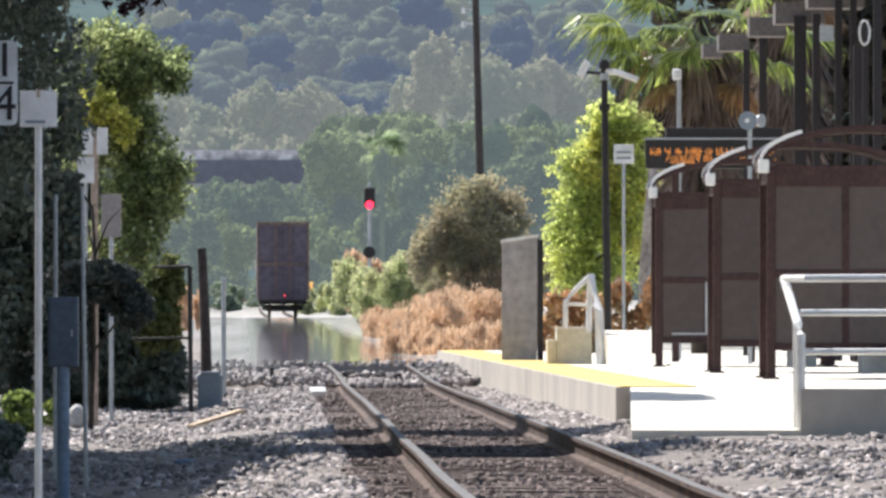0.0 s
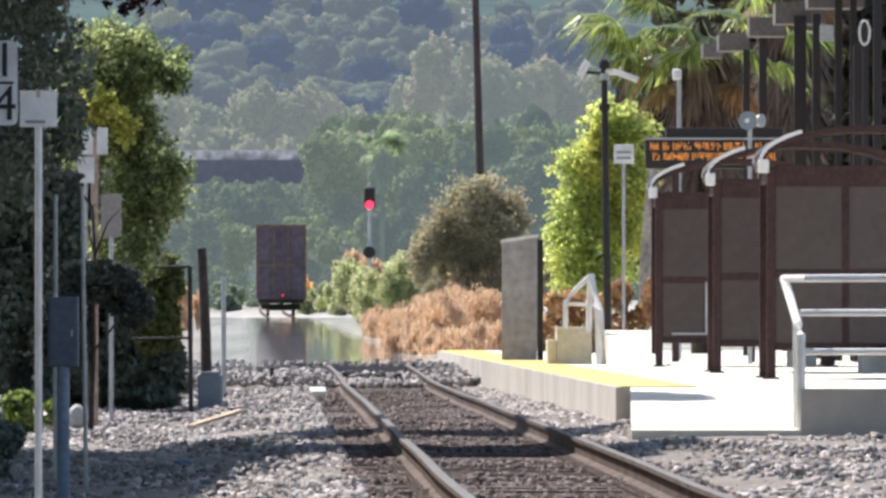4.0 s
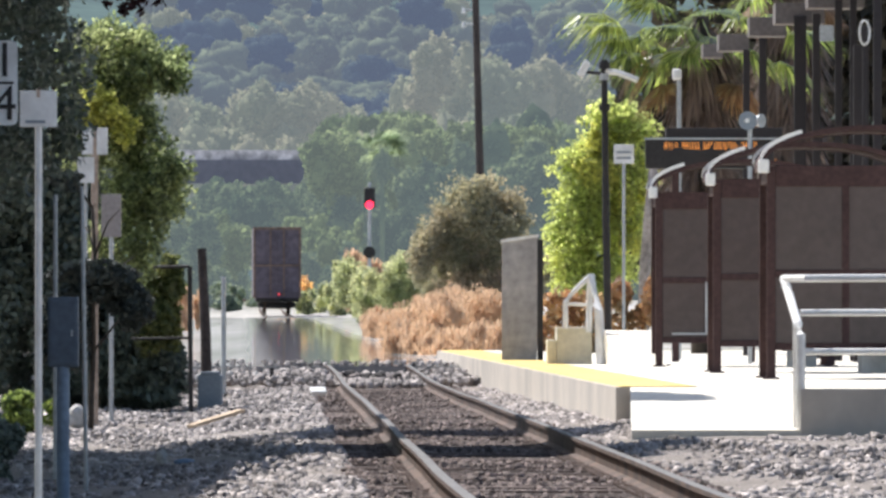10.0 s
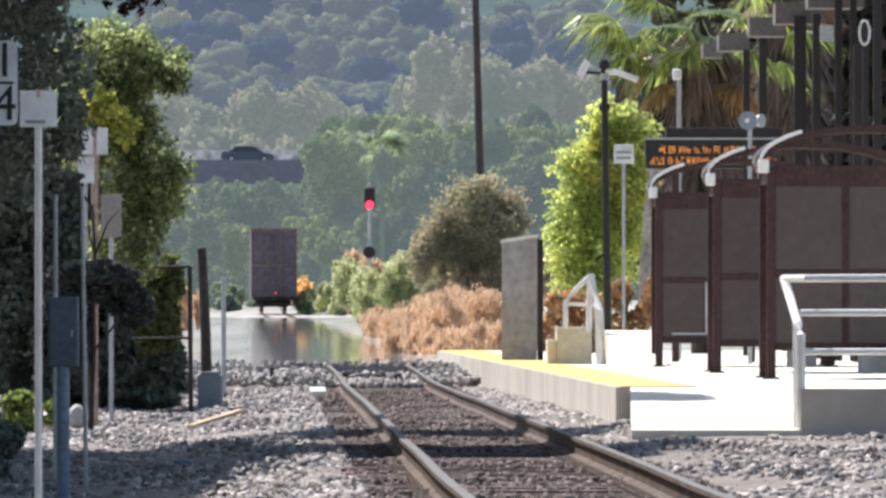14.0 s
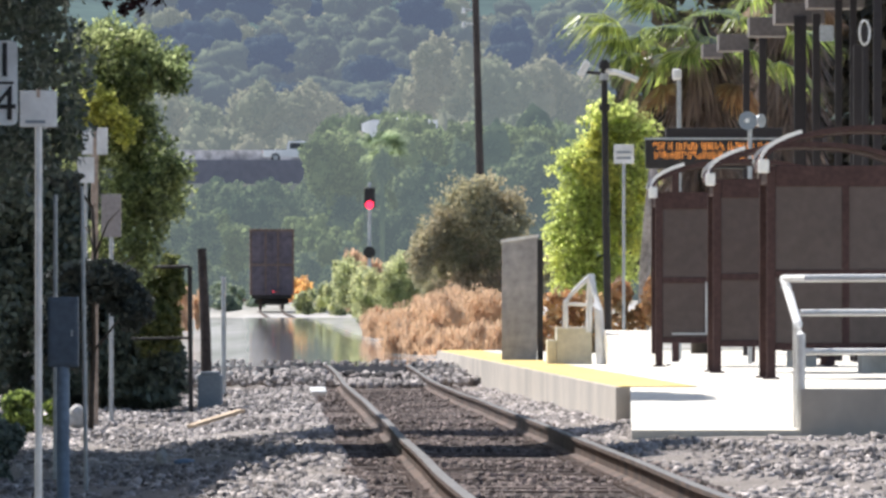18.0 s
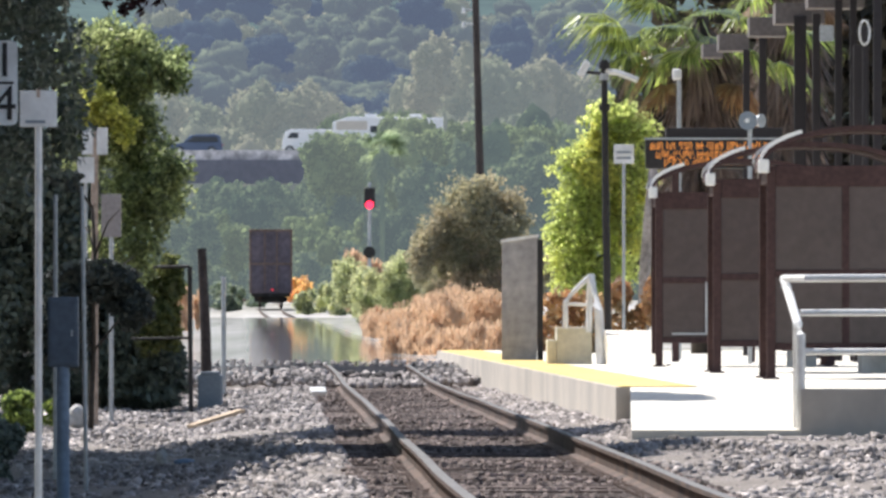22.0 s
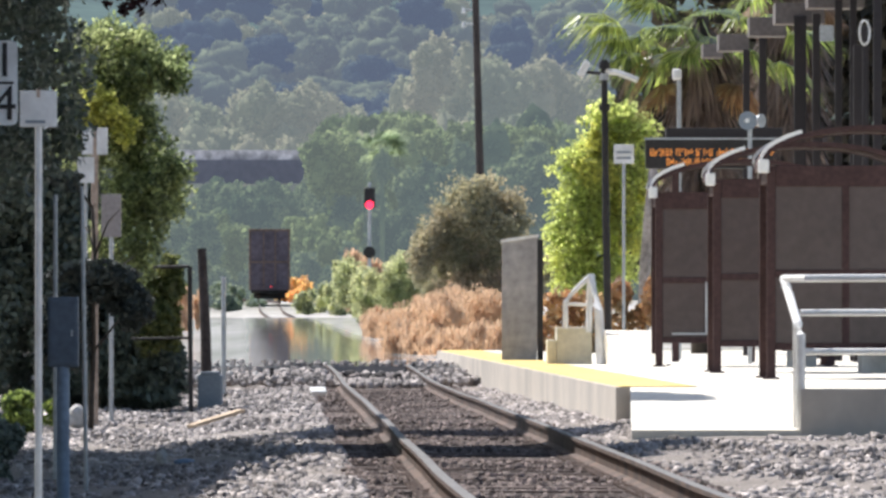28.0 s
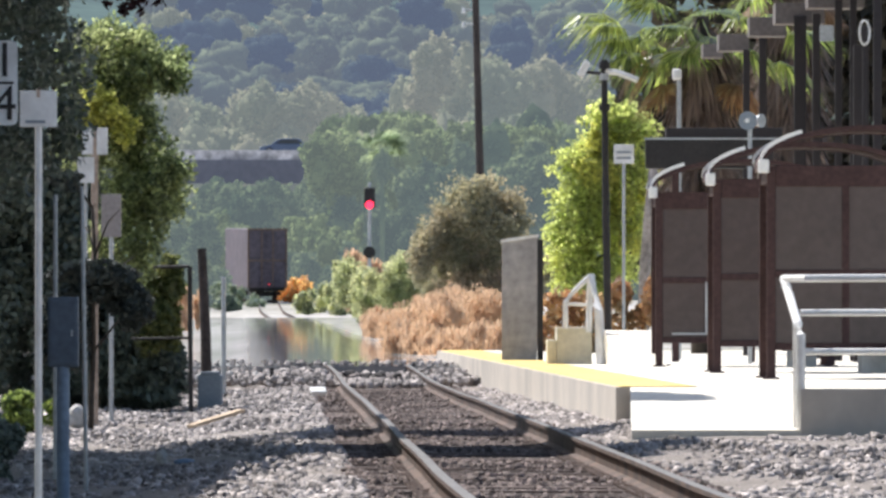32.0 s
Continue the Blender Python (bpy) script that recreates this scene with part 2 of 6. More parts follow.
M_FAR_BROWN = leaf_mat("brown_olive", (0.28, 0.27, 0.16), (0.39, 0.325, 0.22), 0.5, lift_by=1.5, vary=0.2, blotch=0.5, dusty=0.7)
M_BACK_OLIVE = leaf_mat("olive_haze_glow", (0.12, 0.14, 0.09), (0.22, 0.2, 0.14), 0.35, haze=(0.22, 0.25, 0.28, 0.46), vary=0.2)
# hill woods in a lighter lit tone and a darker shaded tone
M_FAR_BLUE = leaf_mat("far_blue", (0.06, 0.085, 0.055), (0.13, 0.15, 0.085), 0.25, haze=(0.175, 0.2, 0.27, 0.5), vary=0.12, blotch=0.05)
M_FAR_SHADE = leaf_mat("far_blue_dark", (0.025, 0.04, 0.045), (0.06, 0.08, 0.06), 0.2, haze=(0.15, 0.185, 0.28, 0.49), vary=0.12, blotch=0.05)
M_FAR_UMBER = leaf_mat("umber_olive", (0.34, 0.3, 0.22), (0.44, 0.35, 0.26), 0.6, lift_by=1.9, vary=0.2, blotch=0.5, dusty=0.5)
M_FAR_ORANGE = leaf_mat("orange_leaf", (0.76, 0.48, 0.18), (0.68, 0.48, 0.22), 0.5, lift_by=1.4, dusty=0.4)
M_GALVY = mat("weathered_beam", (0.17, 0.15, 0.143), 0.8, vary=0.2, grain=12, stain=1.5, bump=0.3)
M_POST = mat("dark_post", (0.026, 0.021, 0.023), 0.6, vary=0.2, grain=12, stain=1.5, bump=0.2)


# ---- building blocks ----
def link_mesh(name, verts, faces, material, parent=None, label="", smooth=False):
    me = bpy.data.meshes.new(name)
    me.from_pydata(verts, [], faces)
    me.materials.append(material)
    if smooth:
        me.polygons.foreach_set("use_smooth", [True] * len(me.polygons))
    ob = new(name, me)
    if parent:
        ob.parent = parent
    if label:
        ob["label"] = label
    return ob


def part(name, bm, material, parent=None, label="", smooth=False):
    """Links a bmesh as one mesh object under a thing or a part."""
    me = bpy.data.meshes.new(name)
    bmesh.ops.recalc_face_normals(bm, faces=bm.faces)
    bm.to_mesh(me)
    bm.free()
    me.materials.append(material)
    if smooth:
        for p in me.polygons:
            p.use_smooth = True
    ob = new(name, me)
    if parent:
        ob.parent = parent
    if label:
        ob["label"] = label
    return ob


def box(cx, cy, cz, sx, sy, sz, bevel=0.0, turn=None, bm=None):
    """A box about its middle, with bevelled edges; adds to bm where it is given."""
    bm = bm or bmesh.new()
    m = Matrix.Translation((cx, cy, cz)) @ (turn or Matrix.Identity(4)) @ Matrix.Diagonal((sx, sy, sz, 1))
    r = bmesh.ops.create_cube(bm, size=1, matrix=m)
    if bevel:
        edges = list({e for v in r["verts"] for e in v.link_edges})
        bmesh.ops.bevel(bm, geom=edges, offset=bevel, segments=2, affect="EDGES", profile=0.6)
    return bm


def pipe(points, radius, seg=10, bm=None, taper=1.0):
    """A round bar through the points."""
    bm = bm or bmesh.new()
    pts = [Vector(p) for p in points]
    rings = []
    for i, p in enumerate(pts):
        way = (pts[min(i + 1, len(pts) - 1)] - pts[max(i - 1, 0)]).normalized()
        side = way.cross(Vector((0, 0, 1)) if abs(way.z) < 0.9 else Vector((0, 1, 0))).normalized()
        up = side.cross(way)
        r = radius * (1 + (taper - 1) * i / max(1, len(pts) - 1))
        rings.append([bm.verts.new(p + r * (math.cos(a) * side + math.sin(a) * up)) for a in [2 * math.pi * k / seg for k in range(seg)]])
    for a, b in zip(rings, rings[1:]):
        for k in range(seg):
            bm.faces.new((a[k], a[(k + 1) % seg], b[(k + 1) % seg], b[k]))
    bm.faces.new(rings[0][::-1]), bm.faces.new(rings[-1])
    return bm


def prism(outline, y0, y1, bm=None):
    """An outline of (x, z) drawn out from y0 to y1."""
    bm = bm or bmesh.new()
    a = [bm.verts.new((x, y0, z)) for x, z in outline]
    b = [bm.verts.new((x, y1, z)) for x, z in outline]
    k = len(outline)
    for i in range(k):
        bm.faces.new((a[i], a[(i + 1) % k], b[(i + 1) % k], b[i]))
    bm.faces.new(a[::-1]), bm.faces.new(b)
    return bm


def prism_x(outline, x0, x1, bm=None):
    """An outline of (y, z) drawn out from x0 to x1."""
    bm = bm or bmesh.new()
    a = [bm.verts.new((x0, y, z)) for y, z in outline]
    b = [bm.verts.new((x1, y, z)) for y, z in outline]
    k = len(outline)
    for i in range(k):
        bm.faces.new((a[i], a[(i + 1) % k], b[(i + 1) % k], b[i]))
    bm.faces.new(a[::-1]), bm.faces.new(b)
    return bm


def empty(name, at, label, category, group=""):
    ob = new(name)
    ob.location = at
    ob.empty_display_size = 0.1
    return tagged(ob, label, category, group)


def leaf_cloud(name, blobs, count, size, material, parent=None, seed=1, out=0.5, shell=0.55, long=1.7, label="", ragged=0.16, upright=0.0):
    """Leaves scattered through ellipsoids (x, y, z, rx, ry, rz): each one a small folded blade, turned partly outward."""
    rng = np.random.default_rng(seed)
    bl = np.array(blobs, float)
    vol = (bl[:, 3] * bl[:, 4] * bl[:, 5]) ** (2 / 3)
    pick = rng.choice(len(bl), count, p=vol / vol.sum())
    d = rng.normal(size=(count, 3))
    d /= np.linalg.norm(d, axis=1)[:, None]
    rad = shell + (1 - shell) * rng.random(count) ** 0.6
    rad *= 1 + ragged * np.sin(5 * d[:, 0] + 3 * pick) * np.cos(6 * d[:, 2] + pick)
    c = bl[pick, :3] + d * bl[pick, 3:] * rad[:, None]
    nrm = out * d + (1 - out) * rng.normal(size=(count, 3)) * 0.7
    nrm /= np.linalg.norm(nrm, axis=1)[:, None] + 1e-9
    a = np.cross(nrm, rng.normal(size=(count, 3)))
    a /= np.linalg.norm(a, axis=1)[:, None] + 1e-9
    if upright:
        a = (1 - upright) * a + upright * np.array((0.0, 0.0, 1.0))
        a /= np.linalg.norm(a, axis=1)[:, None] + 1e-9
    b = np.cross(nrm, a)
    s = size * (0.6 + 0.8 * rng.random(count))[:, None]
    tip, side, fold = a * s * long * 0.5, b * s * 0.5, nrm * s * 0.18
    v = np.stack([c - tip, c + side + fold, c + tip, c - side + fold], 1).reshape(-1, 3)
    me = bpy.data.meshes.new(name)
    me.vertices.add(count * 4)
    me.vertices.foreach_set("co", v.ravel())
    i = np.arange(count)[:, None] * 4
    tri = np.concatenate([i + 0, i + 1, i + 2, i + 0, i + 2, i + 3], 1).ravel()
    me.loops.add(count * 6)
    me.loops.foreach_set("vertex_index", tri)
    me.polygons.add(count * 2)
    me.polygons.foreach_set("loop_start", np.arange(count * 2) * 3)
    me.update(calc_edges=True)
    me.materials.append(material)
    ob = new(name, me)
    if parent:
        ob.parent = parent
    if label:
        ob["label"] = label
    return ob


@functools.lru_cache(None)
def ball(level):
    """Corner points and triangles of a round form, to be pushed into lumps."""
    bm = bmesh.new()
    bmesh.ops.create_icosphere(bm, subdivisions=level, radius=1)
    v = np.array([q.co[:] for q in bm.verts])
    f = np.array([[q.index for q in face.verts] for face in bm.faces])
    bm.free()
    return v / np.linalg.norm(v, axis=1)[:, None], f


def foliage(name, blobs, material, seed, size, per, parent=None, label="", level=3, rough=0.2, wild=0.45, long=1.5):
    """Dense foliage: lumpy closed masses in ellipsoids (x, y, z, rx, ry, rz), each set with sprigs over its surface."""
    rng = np.random.default_rng(seed)
    base, tri = ball(level)
    verts, tris, at = [], [], 0
    for x, y, z, rx, ry, rz in blobs:
        push = np.zeros(len(base))
        for k in range(9):
            way = rng.normal(size=3) * (2.2 + 0.9 * k)
            push += np.sin(base @ way + rng.uniform(0, 6.28)) * 0.55 / (1 + 0.35 * k)
        v = base * (1 + rough * push)[:, None] * np.array((rx, ry, rz)) + np.array((x, y, z))
        verts.append(v), tris.append(tri + at)
        at += len(v)
        n = per
        pick = rng.integers(0, len(tri), n)
        w = rng.dirichlet((1, 1, 1), n)
        c = (v[tri[pick]] * w[:, :, None]).sum(1)
        nrm = base[tri[pick, 0]] + wild * rng.normal(size=(n, 3))
        nrm /= np.linalg.norm(nrm, axis=1)[:, None]
        c = c + base[tri[pick, 0]] * size * rng.random((n, 1)) * 1.1
        a = np.cross(nrm, rng.normal(size=(n, 3)))
        a /= np.linalg.norm(a, axis=1)[:, None] + 1e-9
        b = np.cross(nrm, a)
        s = size * (0.5 + rng.random((n, 1)))
        q = np.stack([c - a * s * long * 0.5, c + b * s * 0.5 + nrm * s * 0.15, c + a * s * long * 0.5, c - b * s * 0.5 + nrm * s * 0.15], 1).reshape(-1, 3)
        i = np.arange(n)[:, None] * 4 + at
        verts.append(q), tris.append(np.concatenate([i + (0, 1, 2), i + (0, 2, 3)]))
        at += len(q)
    v, f = np.concatenate(verts), np.concatenate(tris)
    me = bpy.data.meshes.new(name)
    me.vertices.add(len(v))
    me.vertices.foreach_set("co", v.ravel())
    me.loops.add(len(f) * 3)
    me.loops.foreach_set("vertex_index", f.ravel())
    me.polygons.add(len(f))
    me.polygons.foreach_set("loop_start", np.arange(len(f)) * 3)
    me.update(calc_edges=True)
    me.polygons.foreach_set("use_smooth", [True] * len(f))
    me.materials.append(material)
    ob = new(name, me)
    if parent:
        ob.parent = parent
    if label:
        ob["label"] = label
    return ob


def heap(cx, cy, cz, rx, ry, rz, n, seed, lo=0.25, hi=0.5):
    """Smaller ellipsoids gathered into the uneven form of one crown."""
    r = random.Random(seed)
    made = []
    for _ in range(n):
        a, b, c = r.uniform(-1, 1), r.uniform(-1, 1), r.uniform(-1, 1)
        k = max(1.0, math.sqrt(a * a + b * b + c * c))
        q = r.uniform(lo, hi)
        made.append((cx + rx * a / k * (1 - q * 0.6), cy + ry * b / k * (1 - q * 0.6), cz + rz * c / k * (1 - q * 0.6), rx * q, ry * q, rz * q))
    return made


def trunk_mesh(name, base, height, radius, limbs, parent, seed, material=None):
    """A tapered trunk with limbs, in the parent's space."""
    r = random.Random(seed)
    pts = [Vector(base) + Vector((r.uniform(-1, 1) * radius * 0.5 * k, r.uniform(-1, 1) * radius * 0.5 * k, height * k / 5)) for k in range(6)]
    bm = pipe(pts, radius, 9, taper=0.45)
    for k in range(limbs):
        s = pts[2 + k % 4]
        a = 6.28 * k / limbs + r.uniform(-0.4, 0.4)
        e = s + Vector((math.cos(a), math.sin(a), 0.9)) * height * r.uniform(0.14, 0.24)
        mid = (s + e) / 2 + Vector((0, 0, height * 0.04))
        pipe([s, mid, e], radius * 0.42, 7, bm, 0.3)
    return part(name, bm, material or M_BARK, parent, smooth=True)


# ---- ground ----
def ground_z(x, d):
    """Height of the ground: level by the station, then climbing with the track."""
    v = x - track_x(min(d, 860.0))
    z = -0.19 + track_z(min(d, 860.0)) * (1.0 if d > 215 else min(1.0, max(0.0, (3.2 + v) / 1.5), max(0.0, (2.0 - v) / 0.5)))
    if v < -1.7:
        z -= min(0.25, (-v - 1.7) * 0.16)
    if d > 860:
        z += (d - 860) * 0.004
    return z


def make_ground():
    ds = [-60, 20] + list(range(40, 260, 4)) + list(range(260, 1000, 20)) + [1020, 1100, 1250, 1500, 2000, 3000, 4800]
    vs = [-3000, -900, -300, -120, -60, -30, -18, -12, -8, -6, -5, -4, -3.4, -2.9, -2.4, -2, -1.7, -1.3, 0, 1.3, 1.8, 2.6, 4, 8, 14, 30, 60, 120, 300, 900, 3000]
    verts, faces = [], []
    for d in ds:
        for v in vs:
            x = track_x(min(d, 860.0)) + v
            bumpy = 0.05 * noise.noise((x * 0.9, d * 0.35, 3.1)) if abs(v) > 2.2 and abs(v) < 20 else 0.0
            verts.append((x, d, ground_z(x, d) + bumpy))
    w = len(vs)
    for i in range(len(ds) - 1):
        for j in range(w - 1):
            k = i * w + j
            faces.append((k, k + 1, k + w + 1, k + w))
    ob = link_mesh("ground", verts, faces, M_DIRT, smooth=True)
    ob.data.materials.append(M_PALE)
    for p in ob.data.polygons:
        if p.center.y > 255:
            p.material_index = 1
    return tagged(ob, "dusty gravel ground along the railway", "ground", kind="structure")


make_ground()


def make_sheen():
    """A strip along the line beyond the station, flush with the rails, added to mirror like a heat mirage."""
    verts, faces = [], []
    ds = list(range(215, 655, 10))
    for d in ds:
        for v in (-7.0, 4.6 if d > 250 else 2.0):
            verts.append((track_x(d) + v, d, track_z(d) - 0.02))
    for i in range(len(ds) - 1):
        faces.append((2 * i, 2 * i + 1, 2 * i + 3, 2 * i + 2))
    n = len(verts)
    verts += [(x, y, z - 0.3) for x, y, z in verts]
    for i in range(len(ds) - 1):
        for o in (0, 1):
            a, b = 2 * i + o, 2 * i + 2 + o
            faces.append((a, b, b + n, a + n))
    faces.append((0, 1, 1 + n, n))
    ob = link_mesh("pavement_crossing", verts, faces, M_SHEEN)
    return tagged(ob, "mirror-like strip standing in for the heat mirage along the rails", "pavement", kind="structure")


make_sheen()


# ---- railway track ----
RAIL = [(-0.036, 0.0), (0.036, 0.0), (0.038, -0.03), (0.012, -0.045), (0.01, -0.14), (0.07, -0.16), (0.07, -0.175), (-0.07, -0.175), (-0.07, -0.16), (-0.01, -0.14), (-0.012, -0.045), (-0.038, -0.03)]


def make_rail(offset, d0, d1, name, head=None):
    ds = list(np.arange(d0, d1, 6.0)) + [d1]
    verts, faces, k = [], [], len(RAIL)
    for d in ds:
        dip = 0.012 * noise.noise((d * 0.06, offset, 0)) + 0.018 * noise.noise((d * 0.021, offset, 5))
        for x, z in RAIL:
            verts.append((track_x(d) + offset + x + dip, d, track_z(d) + z * (0.1 if head else 1) + dip * (d < 215) - (0.017 if head else 0)))
    for i in range(len(ds) - 1):
        for j in range(k):
            a = i * k + j
            b = i * k + (j + 1) % k
            faces.append((a, b, b + k, a + k))
    faces.append(tuple(range(k)))
    ob = link_mesh(name, verts, faces, head or M_RUST)
    ob.data.materials.append(head or M_RAILTOP)
    for i in range(len(ds) - 1):
        ob.data.polygons[i * k].material_index = 1
    return tagged(ob, "rusty steel rail with a worn shiny head", "rail", kind="structure")


for off in (-0.7525, 0.7525):
    make_rail(off, 40, 216, "rail")
    # flattened, in the mirage material, so the rails vanish in the strip
    make_rail(off, 216, 640, "rail", M_SHEEN)
    make_rail(off, 640, 905, "rail")


# ---- train and road traffic ----
CAR_LEN = 17.6


def boxcar():
    """A tall freight boxcar, its rear end at the origin, running along +y."""
    car = empty("boxcar", (0, 0, 0), "tall brown freight boxcar with rust-edged end doors", "train car", "cars of the freight train")
    w, z0, z1, ln = 3.0, 1.0, 5.42, 16.6
    part("body", box(0, ln / 2 + 0.35, (z0 + z1) / 2, w, ln, z1 - z0, 0.06), M_CAR_BROWN, car)
    for x in (-w / 2 + 0.07, w / 2 - 0.07):
        part("corner_post", box(x, 0.31, (z0 + z1) / 2, 0.14, 0.12, z1 - z0, 0.02), M_CAR_EDGE, car, "rust-streaked corner post")
    part("top_rail", box(0, 0.31, z1 - 0.04, w + 0.04, 0.14, 0.16, 0.02), M_CAR_EDGE, car, "rust-orange top rail")
    for x in (-0.42, 0.42, 0.0):
        part("end_rib", box(x, 0.3, (z0 + z1) / 2, 0.09 if x else 0.06, 0.1, z1 - z0 - 0.3, 0.02), M_CAR_EDGE if x else M_CAR_BROWN, car)
    for z in (3.05, 1.35):
        part("end_beam", box(0, 0.3, z, w - 0.3, 0.1, 0.12, 0.02), M_CAR_EDGE if z > 2 else M_CAR_BROWN, car)
    for x in (-1.05, 1.05):
        for z in (2.1, 4.2):
            part("end_panel", box(x, 0.325, z, 0.7, 0.06, 1.5, 0.02), M_CAR_BROWN, car)
    part("sill", box(0, ln / 2 + 0.35, 0.88, 2.7, ln - 0.6, 0.24, 0.03), M_BLACK, car)
    part("coupler", box(0, 0.05, 0.86, 0.3, 0.8, 0.26, 0.05), M_BLACK, car, "black knuckle coupler")
    part("marker_light", pipe([(0.1, 0.2, 1.25), (0.1, 0.1, 1.25)], 0.07, 12), glow_mat("red_marker", (1.0, 0.06, 0.08), 0.45), car, "red end-of-train light")
    for y in (2.4, ln - 1.7):
        truck = part("truck_frame", box(0, y, 0.55, 2.3, 2.0, 0.3, 0.05), M_BLACK, car)
        for dy in (-0.85, 0.85):
            part("axle", pipe([(-0.9, y + dy, 0.42), (0.9, y + dy, 0.42)], 0.08, 8), M_BLACK, truck)
            for x in (-0.76, 0.76):
                part("wheel", pipe([(x - 0.07, y + dy, 0.42), (x + 0.07, y + dy, 0.42)], 0.42, 18), M_RUST, truck)
    return car


train = [boxcar()]


def train_rows(index):
    """The car's rear runs along the track at a steady pace; its front follows the same line."""
    rows = []
    for i in range(0, 33):
        t = float(i)
        d = 646 + 203 * t / 32 + CAR_LEN * index
        turn = math.atan2(track_x(d) - track_x(d + 16.6), 16.6)
        rise = math.atan2(track_z(d + 16) - track_z(d), 16)
        rows.append((t, pose(track_x(d), d, track_z(d), math.degrees(rise), 0, math.degrees(turn))))
    return rows


def motions():
    for i, car in enumerate(train):
        walk(car, train_rows(i))
    for thing, t0, x0, speed, y, z in traffic:
        turn = -90 if speed > 0 else 90
        walk(thing, [(0, pose(x0 - speed * t0, y, z, 0, 0, turn)), (32, pose(x0 + speed * (32 - t0), y, z, 0, 0, turn))])
    for row, t in lit_rows:
        scroll(row, t, min(t + 2.45, 18.85) if t < 19 else t + 2.45)


def scroll(row, t0, t1):
    """A lit row comes out at the foot of the board, climbs to the top and goes in again."""
    low, high = 0.0, 0.115 * (t1 - t0)
    rows = [(0, pose(0, 0.1, low))] if t0 > 0.12 else [(0, pose(0, 0, -0.115 * t0))]
    if t0 > 0.12:
        rows += [(t0 - 0.1, pose(0, 0.1, low)), (t0, pose(0, 0, low))]
    if t1 < 31.8:
        rows += [(t1, pose(0, 0, high)), (t1 + 0.1, pose(0, 0.1, high)), (32, pose(0, 0.1, high))]
    walk(row, rows)


traffic = []
lit_rows = []
# ---- platform ----
PX = 2.1            # platform edge, sideways from the track's middle


def along(v, d, z):
    return (platform_x(d) + v, d, z)


def slab(name, v0, v1, d0, d1, z00, z01, bottom, material):
    """A slab parallel to the track; its top runs from z00 at d0 to z01 at d1."""
    v = [along(v0, d0, bottom), along(v1, d0, bottom), along(v1, d1, bottom), along(v0, d1, bottom),
         along(v0, d0, z00), along(v1, d0, z00), along(v1, d1, z01), along(v0, d1, z01)]
    f = [(3, 2, 1, 0), (4, 5, 6, 7), (0, 1, 5, 4), (1, 2, 6, 5), (2, 3, 7, 6), (3, 0, 4, 7)]
    return link_mesh(name, v, f, material)


tagged(slab("platform", PX, 16, 125.52, 240, 0.2, 0.2, -0.5, M_CONC), "long low concrete station platform", "platform", kind="structure")
tagged(slab("platform_top", PX + 0.92, 16, 125.54, 240, 0.206, 0.206, 0.16, M_WALK), "sunlit pale concrete platform walking surface", "platform", kind="structure")


def flared(name, left0, left1, right0, right1, z0, z1, material, near=112.0, far=125.5):
    """A slab before the platform's end; its sides run from left0, right0 (near) to left1, right1 (far), in metres across."""
    v = [(left0, near, -0.6), (right0, near, -0.6), (right1, far, -0.6), (left1, far, -0.6),
         (left0, near, z0), (right0, near, z0), (right1, far, z1), (left1, far, z1)]
    return link_mesh(name, v, [(3, 2, 1, 0), (4, 5, 6, 7), (0, 1, 5, 4), (1, 2, 6, 5), (2, 3, 7, 6), (3, 0, 4, 7)], material)


tagged(flared("platform_ramp", 1.87, 2.08, 3.54, 3.99, -0.135, 0.2, M_WALK), "white sunlit concrete ramp down from the platform", "ramp", kind="structure")
tagged(flared("platform_side", 3.55, 4.0, 16, 16, 0.27, 0.21, M_CONC), "grey concrete platform end wall beside the ramp", "platform", kind="structure")
tagged(flared("platform_side_top", 3.58, 4.01, 16, 16, 0.276, 0.216, M_WALK, 112.06), "pale concrete walking surface behind the end wall", "platform", kind="structure")
strip = tagged(new("tactile_strip", None), "yellow tactile warning strip along the platform edge", "platform strip", kind="structure")
for i in range(93):
    d0 = 125.6 + i * 1.22
    s = slab("tile", PX + 0.06, PX + 0.9, d0, d0 + 1.205, 0.212, 0.212, 0.15, M_YELLOW)
    s.parent = strip


